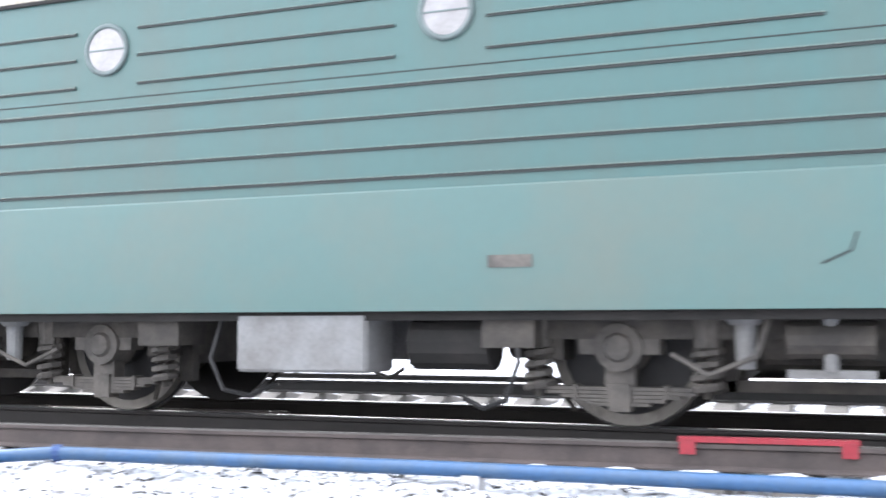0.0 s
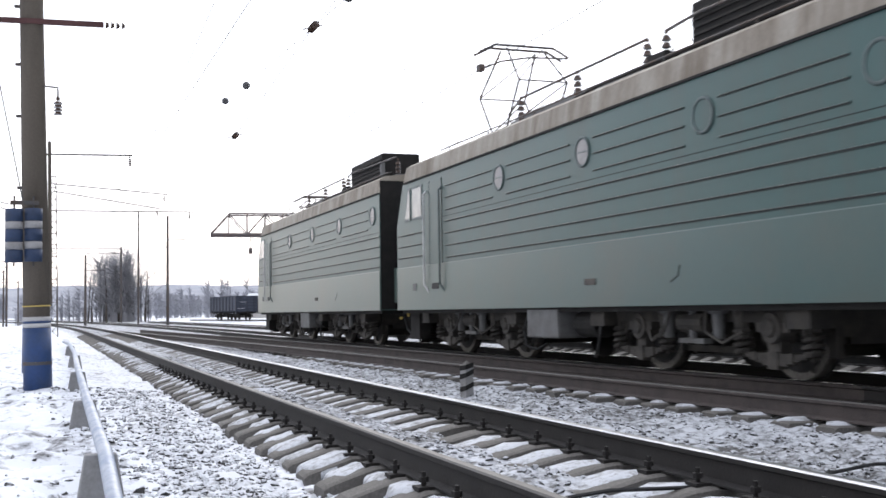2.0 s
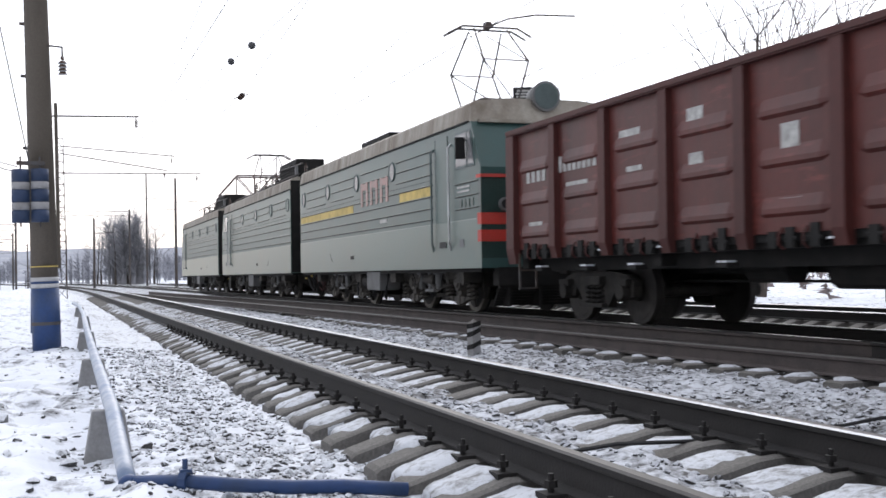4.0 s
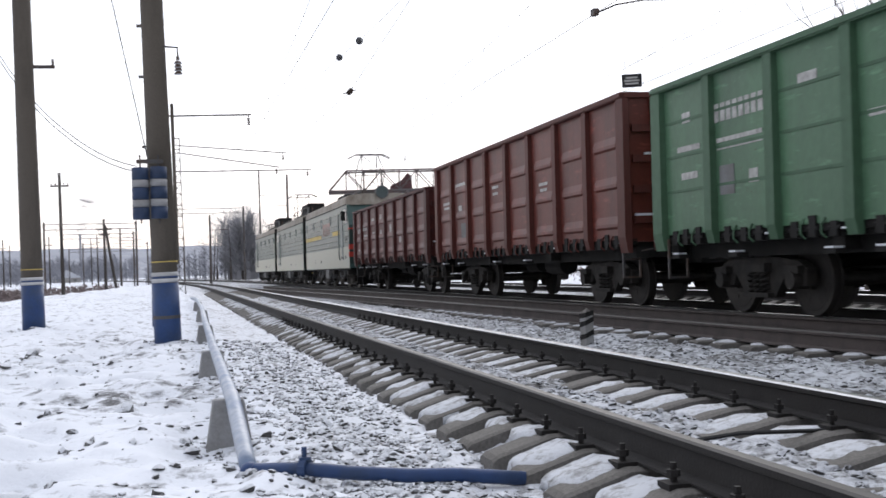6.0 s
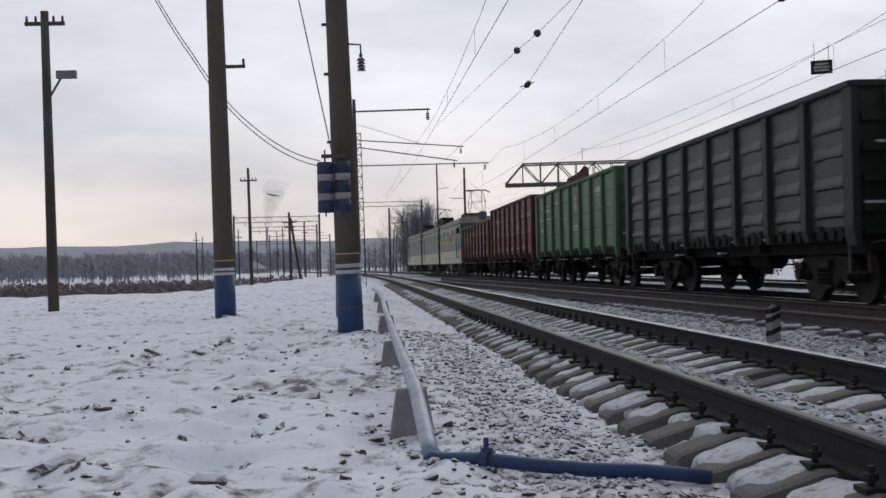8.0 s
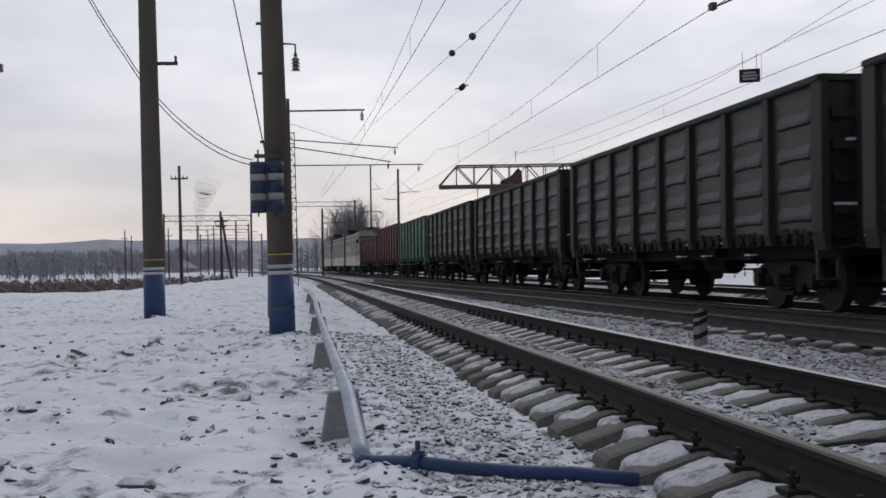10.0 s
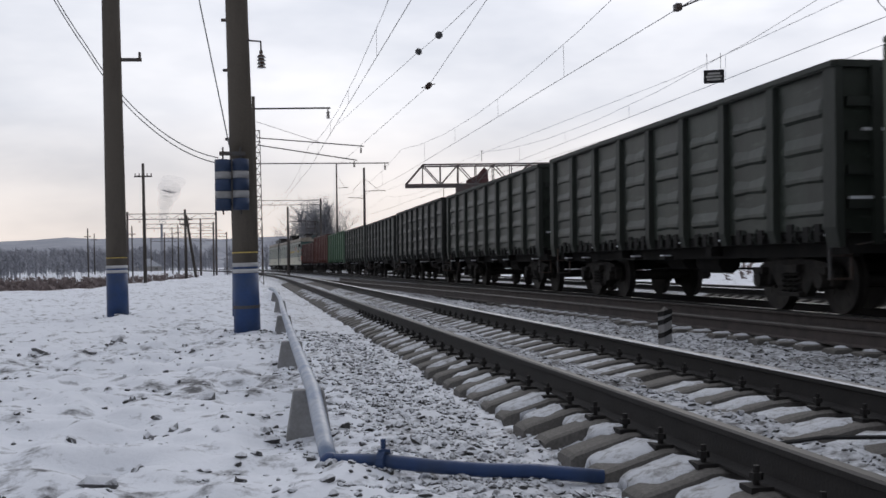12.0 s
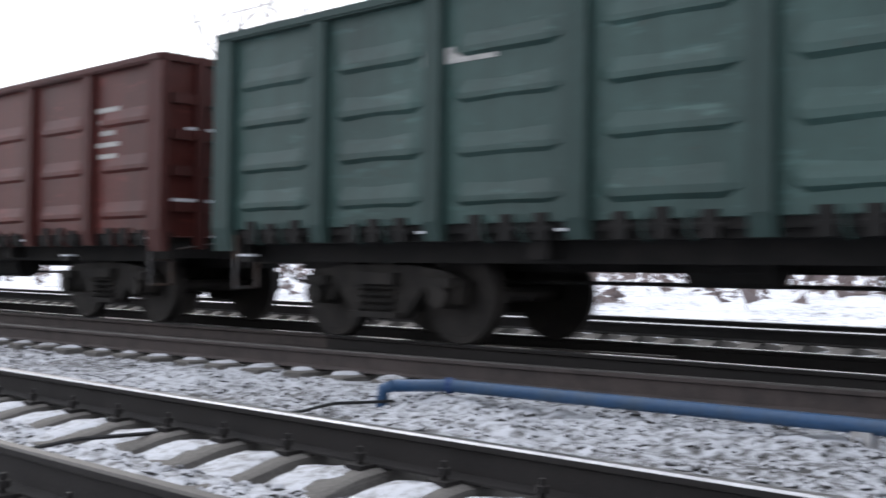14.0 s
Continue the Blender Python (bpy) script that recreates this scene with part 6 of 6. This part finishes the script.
def wooden_pole(x, y, h, r, label, arms, lamp=False, twin=False):
    p = thing("wooden_pole", label, "pole", pose(x, y, ground_z(x, y) - 0.1, 0, -0.6, 0), group="wooden poles")
    part("shaft", tube(B(), (0, 0, 0), (0, 0, h), r, r * 0.72, 10), M["wood"], p, smooth=True)
    if twin:
        part("brace", tube(B(), (1.1, 0, 0), (0.1, 0, h * 0.93), r, r * 0.8, 8), M["wood"], p)
    for z, w in arms:
        part("crossarm", box(B(), -w, w, -0.05, 0.05, z - 0.05, z + 0.05), M["wood"], p)
        for k in (-0.9, -0.45, 0.45, 0.9):
            part("insulator", tube(B(), (k * w, 0, z + 0.05), (k * w, 0, z + 0.22), 0.04, 0.03, 7), M["porcelain"], p)
    if lamp:
        part("lamp_arm", path_tube(B(), [(0.1, 0, h * 0.72), (0.45, -0.1, h * 0.78)], 0.035, 6), M["steel"], p)
        part("lamp_head", box(B(), 0.3, 0.85, -0.16, 0.02, h * 0.775, h * 0.80), M["grey"], p, at=pose(0, 0, 0, 0, 0, 0))
    return p


wooden_pole(-8.5, 31.9, 8.6, 0.155, "dark tarred wooden pole with crossarm and street lamp", [(8.25, 0.55)], lamp=True)
wooden_pole(-7.25, 79, 8.5, 0.13, "slim wooden telegraph pole with crossarm", [(7.6, 0.6)])
wooden_pole(-6.2, 110, 7.9, 0.15, "twin-legged wooden telegraph pole", [(6.9, 0.7), (6.4, 0.5)], twin=True)
for x, y, h in ((-28, 200, 7.5), (-21, 205, 8), (-13.5, 215, 8.5), (-9.5, 220, 9), (-35, 260, 8), (-17, 250, 9)):
    wooden_pole(x, y, h + 1.5, 0.14, "far wooden pole standing in snow", [(h, 0.6)])
for y, x0, x1, zt in ((150, -16, -4.5, 8.3), (185, -17, -6, 8.3), (240, -18, -5, 8.3), (300, -26, -9, 8.8), (170, -0.32, 10.78, 11.2)):
    g = thing("catenary_portal", "steel portal frame spanning tracks far off", "portal", pose(0, y, -0.4), group="far portals")
    for x in (x0, x1):
        part("leg", tube(B(), (x, 0, -1.5), (x, 0, zt + 0.3), 0.14, n=6), M["steel"], g)
    b = B()
    for z in (zt - 0.7, zt):
        tube(b, (x0, 0, z), (x1, 0, z), 0.05, n=5)
    for k in range(10):
        u0, u1 = x0 + (x1 - x0) * k / 10, x0 + (x1 - x0) * (k + 1) / 10
        tube(b, (u0, 0, zt - 0.7 if k % 2 else zt), (u1, 0, zt if k % 2 else zt - 0.7), 0.03, n=4)
    for k in range(4):
        insulator(b, x0 + (x1 - x0) * (k + 0.6) / 4.4, 0, zt - 1.15, 0.4)
    part("truss_beam", b, M["steel"], g)

# ---- gantry crane ----
crane = thing("gantry_crane", "dark steel gantry crane with red trolley cab", "crane", pose(20.6, 146, 0, 0, 0, -8))
for dy in (0.0, 3.0):
    zb, zt, n = 11.4, 14.1, 12
    part("bottom_chord", tube(B(), (0, dy, zb), (2.4 * n, dy, zb), 0.14, n=5), M["crane"], crane)
    part("top_chord", tube(B(), (2.4, dy, zt), (2.4 * n, dy, zt), 0.12, n=5), M["crane"], crane)
    for k in range(n):
        x0, x1 = 2.4 * k, 2.4 * (k + 1)
        part("truss_diagonal", tube(B(), (x0, dy, zt if k % 2 else zb), (x1, dy, zb if k % 2 else zt), 0.08, n=5), M["crane"], crane)
        part("truss_upright", tube(B(), (x1, dy, zb), (x1, dy, zt), 0.07, n=5), M["crane"], crane)
part("walkway", box(B(), 0, 28.8, 0.3, 2.7, 11.1, 11.3), M["crane"], crane)
for x in (10.2, 12.2, 27.5):
    for dy in (-0.8, 3.8):
        part("leg", tube(B(), (x, dy, -0.3), (x + (0.3 if x < 20 else 0), 1.5 + (dy - 1.5) * 0.6, 11.4), 0.28, 0.22, 8), M["crane"], crane)
part("trolley_house", prism(B(), [(8.3, 11.3), (11.3, 11.3), (11.2, 13.2), (10.7, 13.7), (9.7, 12.6), (8.4, 12.0)], 0.1, 2.7), M["cranered"], crane, "dull red trolley house")
part("driver_cab", box(B(), 6.9, 8.9, 0.3, 2.4, 9.7, 11.1), M["crane"], crane)
part("hook_block", box(B(), 5.0, 5.5, 1.2, 1.8, 8.8, 9.6), M["crane"], crane)
part("hoist_rope", tube(B(), (5.25, 1.5, 9.6), (5.25, 1.5, 11.4), 0.05, n=5), M["crane"], crane)
part("aerial", path_tube(B(), [(10.5, 1.5, 14.6), (10.5, 1.5, 16.0), (10.2, 1.5, 16.0), (10.8, 1.5, 16.0)], 0.05, 5), M["crane"], crane)

parked = gondola("parked dark blue-grey gondola wagon by the crane", ((0.045, 0.055, 0.085), (0.03, 0.035, 0.05)), 3.3, 'pressed', [])
del WHEELS[-4:]
parked.matrix_basis = pose(25.5, 158, 0.0, 0, 0, 7)
siding = thing("crane_siding", "short siding under the parked wagon", "railway track", pose(25.5, 158, 0.0, 0, 0, 7), kind="structure")
for rx in (-0.77, 0.77):
    part("rail", rail_along([(rx, -22), (rx, 22)]), None, siding)


# ---- houses, woods and hills far off ----
def house(x, y, w, d, h, turn):
    p = thing("distant_house", "small pale house with a snowy roof", "house", pose(x, y, ground_z(x, y) - 0.2, 0, 0, turn), group="distant houses")
    part("wall", box(B(), -w / 2, w / 2, -d / 2, d / 2, 0, h), M["plaster"], p)
    part("roof", prism(B(), [(-w / 2 - 0.4, h - 0.1), (w / 2 + 0.4, h - 0.1), (0, h + w * 0.3)], -d / 2 - 0.4, d / 2 + 0.4), M["snow"], p, "snow-covered gable roof")
    part("chimney", box(B(), 0.8, 1.4, -0.3, 0.3, h + 0.3, h + w * 0.3 + 0.6), M["grey"], p)
    for k in (-0.28, 0.28):
        part("window", box(B(), k * w - 0.5, k * w + 0.5, -d / 2 - 0.03, -d / 2 + 0.02, h * 0.35, h * 0.75), M["glass"], p)
    return p


for x, y, w, d, h, t in ((-33, 370, 8, 7, 1.8, 10), (48, 260, 9, 8, 3.4, 20), (66, 290, 12, 8, 4, -10), (58, 330, 9, 8, 3.6, 4), (88, 300, 10, 8, 4, 12)):
    house(x, y, w, d, h, t)


def bare_tree(x, y, h, seed, label, name="bare_tree", twig="twig"):
    rnd = random.Random(seed)
    p = thing(name, label, "tree", pose(x, y, ground_z(x, y) - 0.1), group="bare winter trees")
    trunk, crown = B(), B()
    tips = []
    pt, d = Vector((0, 0, 0)), Vector((rnd.uniform(-0.06, 0.06), rnd.uniform(-0.06, 0.06), 1)).normalized()
    r = 0.016 * h
    for k in range(7):
        q = pt + d * h * 0.11
        tube(trunk, pt, q, r, r * 0.82, 7, False)
        pt, r = q, r * 0.82
        d = (d + Vector((rnd.uniform(-0.12, 0.12), rnd.uniform(-0.12, 0.12), 0.1))).normalized()
        if k >= 1:
            for _ in range(3 if k < 5 else 4):
                a = rnd.uniform(0, math.tau)
                tips.append((pt.copy(), Vector((math.cos(a), math.sin(a), rnd.uniform(0.5, 1.3))).normalized(), r * 0.55, h * rnd.uniform(0.20, 0.34) * (1.1 - k * 0.07)))

    def grow(p0, dr, rr, ln, depth):
        p1 = p0 + dr * ln * 0.5
        d2 = (dr + Vector((rnd.uniform(-0.25, 0.25), rnd.uniform(-0.25, 0.25), rnd.uniform(0, 0.3)))).normalized()
        p2 = p1 + d2 * ln * 0.5
        tube(crown, p0, p1, rr, rr * 0.75, 4, False)
        tube(crown, p1, p2, rr * 0.75, rr * 0.45, 4, False)
        if depth:
            for b in (p1, p1.lerp(p2, 0.5), p2, p2):
                a = Vector((rnd.uniform(-1, 1), rnd.uniform(-1, 1), rnd.uniform(-0.2, 0.9)))
                grow(b, (d2 * 0.9 + a * 0.75).normalized(), rr * 0.5, ln * rnd.uniform(0.42, 0.62), depth - 1)

    for t in tips:
        grow(t[0], t[1], max(t[2], 0.012), t[3], 2)
    part("trunk", trunk, M["bark"], p)
    part("crown", crown, M[twig], p, "bare fine twigs")


for i, (x, y, h) in enumerate(((19.0, 27.0, 10.2), (21.5, 24.0, 9.8), (22.0, 30.5, 10.8))):
    bare_tree(x, y, h, 50 + i, "bare winter tree with spreading twigs behind the train")
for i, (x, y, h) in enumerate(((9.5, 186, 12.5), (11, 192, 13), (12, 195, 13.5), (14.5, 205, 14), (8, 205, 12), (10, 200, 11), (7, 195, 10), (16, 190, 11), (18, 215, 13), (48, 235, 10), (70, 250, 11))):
    bare_tree(x, y, h, 80 + i, "tall bare tree with haze-tinted twigs", twig="treehaze")


def far_woods(name, label, spots, hmin, hmax, material, seed, twigs=16, broad=0.018):
    rnd = np.random.default_rng(seed)
    V, F = [], []
    for x, y in spots(rnd):
        h = rnd.uniform(hmin, hmax)
        z0 = ground_z(x, y) - 0.2
        w = h * 0.02
        k = len(V)
        V += [(x - w, y, z0), (x + w, y, z0), (x, y, z0 + h)]
        F.append((k, k + 1, k + 2))
        for _ in range(twigs):
            b = z0 + h * rnd.uniform(0.12, 0.85)
            ex, ez = rnd.normal(0, h * 0.16), rnd.uniform(0.04, 0.28) * h
            ww = h * broad
            k = len(V)
            V += [(x - ww, y, b), (x + ww, y + rnd.normal(0, 0.3), b + ww), (x + ex, y + rnd.normal(0, h * 0.1), min(b + ez, z0 + h * 1.02))]
            F.append((k, k + 1, k + 2))
    me = bpy.data.meshes.new(name)
    me.from_pydata(V, [], F)
    me.materials.append(material)
    tagged(new(name, me), label, "woods", kind="stuff")


far_woods("far_woods", "haze-tinted grey leafless woods on the horizon", lambda r: [(x, 390 + 0.15 * abs(x) + r.uniform(-50, 60)) for x in np.concatenate([r.uniform(-420, -12, 2100), r.uniform(30, 420, 1400)])], 5, 9.5, M["farwood"], 11, 60, 0.012)
far_woods("far_woods", "dense haze-tinted clump of leafless trees beside the line", lambda r: [(min(17.0, max(8.5, r.normal(12.3, 2.0))), r.uniform(186, 222)) for _ in range(34)], 6, 13.5, M["treehaze"], 21, 130, 0.0045)
far_woods("far_woods", "low haze-tinted scrub beyond the tracks", lambda r: [(r.uniform(-6, 24), r.uniform(225, 300)) for _ in range(90)], 3, 8, M["farwood"], 22, 60, 0.010)
far_woods("far_woods", "haze-tinted trees at the foot of the hillside town", lambda r: [(x, r.uniform(300, 380)) for x in r.uniform(35, 190, 160)], 5, 13, M["farwood"], 23, 70, 0.010)
far_woods("far_woods", "haze-tinted willow scrub in the middle distance", lambda r: [(r.uniform(-200, -34), r.uniform(200, 300)) for _ in range(650)], 2.5, 6.5, M["farwood"], 12, 56, 0.012)
far_woods("dry_brush", "reddish dry brush beyond the snowy field", lambda r: [(x, 68 + max(0.0, x + 12) * 14 + r.uniform(0, 52)) for x in r.uniform(-95, -8, 4500)], 1.0, 1.75, M["brush"], 13, 14, 0.05)
far_woods("dry_brush", "dark brush at the foot of the bank", lambda r: [(r.uniform(-40, -23.5), r.uniform(46, 66)) for _ in range(500)], 1.2, 2.6, M["brush"], 14, 20, 0.03)
far_woods("dry_brush", "tangled brush behind the siding", lambda r: [(r.uniform(22, 70), r.uniform(8, 90)) for _ in range(420)], 0.6, 1.6, M["brush"], 15, 14, 0.03)


def hills():
    V, F = [], []
    n = 240
    for k in range(n + 1):
        a = math.tau * k / n
        x, y = math.sin(a), math.cos(a)
        h = 33 + 10 * noise.noise((x * 3, y * 3, 2.0)) + 5 * noise.noise((x * 14, y * 14, 4.0)) + 2.0 * noise.noise((x * 60, y * 60, 1.0))
        V += [(x * 900, y * 900, -3), (x * 1300, y * 1300, h * 0.6), (x * 1700, y * 1700, h * 1.35), (x * 1900, y * 1900, h)]
    for k in range(n):
        for j in range(3):
            F.append((4 * k + j, 4 * k + 4 + j, 4 * k + 5 + j, 4 * k + 1 + j))
    me = bpy.data.meshes.new("hills")
    me.from_pydata(V, [], F)
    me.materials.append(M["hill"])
    tagged(new("backdrop_hills", me), "haze-tinted snow-patched wooded hills on the horizon", "hills", kind="structure")


hills()
stack = thing("factory_chimney", "far factory chimney with pale smoke", "chimney", pose(-68, 880, -1))
# the shaft shares the haze-lightened wood colour
part("shaft", tube(B(), (0, 0, 0), (0, 0, 36), 1.3, 0.9, 12), M["farwood"], stack)
bm = B()
rp = random.Random(9)
for k in range(9):
    c = Matrix.Translation((0.5 + 0.9 * k + rp.uniform(-1, 1), 0, 38 + 3.6 * k)) @ Matrix.Diagonal((2.2 + 1.1 * k, 3 + k, 3.4 + 0.45 * k, 1))
    bmesh.ops.create_icosphere(bm, subdivisions=3, radius=1.0, matrix=c)
for v in bm.verts:
    v.co += v.co.normalized() * 0 + Vector((noise.noise(v.co * 0.12) * 2.5, 0, noise.noise(v.co * 0.14 + Vector((5, 0, 0))) * 2.5))
part("smoke", bm, M["smoke"], stack, "pale drifting smoke", True)


# ---- motion ----
def drift(y):
    """The train follows its line as it swings west."""
    return bend(y) * 0.8 if y > 60 else 0.0


def motions():
    for ob, s0, turn in MOVERS:
        rows = []
        for k in (0.0, 0.2, 0.5, 0.8, 1.1, 2.0, 3.0, 4.0, 5.0, 6.0, 7.0, 8.0, 9.0, 10.0, 11.0, 12.0, 13.0, 14.0):
            y = s0 + SPEED * k - 0.36 * (1 - smooth01(0.0, 0.85, k))
            way = math.degrees(math.atan2(drift(y - 5) - drift(y + 5), 10))
            rows.append((k, pose(TRAIN_X + (drift(y - 5) + drift(y + 5)) / 2, y, 0, 0, 0, turn + way)))
        walk(ob, rows)
    first = {}
    for kind, a, ob in WHEELS:
        key = (kind, a)
        if key not in first:
            r = 0.475 if kind == "wagon" else 0.60
            step = math.degrees(SPEED / FPS / r) * (-1 if kind == "loco_back" else 1)
            walk(ob, [(k / FPS, pose(0, a, r, -step * k, 0, 0)) for k in range(14 * FPS + 1)])
            first[key] = ob
        else:
            keys = first[key].animation_data
            ob.rotation_mode = "QUATERNION"
            data = ob.animation_data_create()
            data.action = keys.action
            data.action_slot = keys.action_slot


motions()
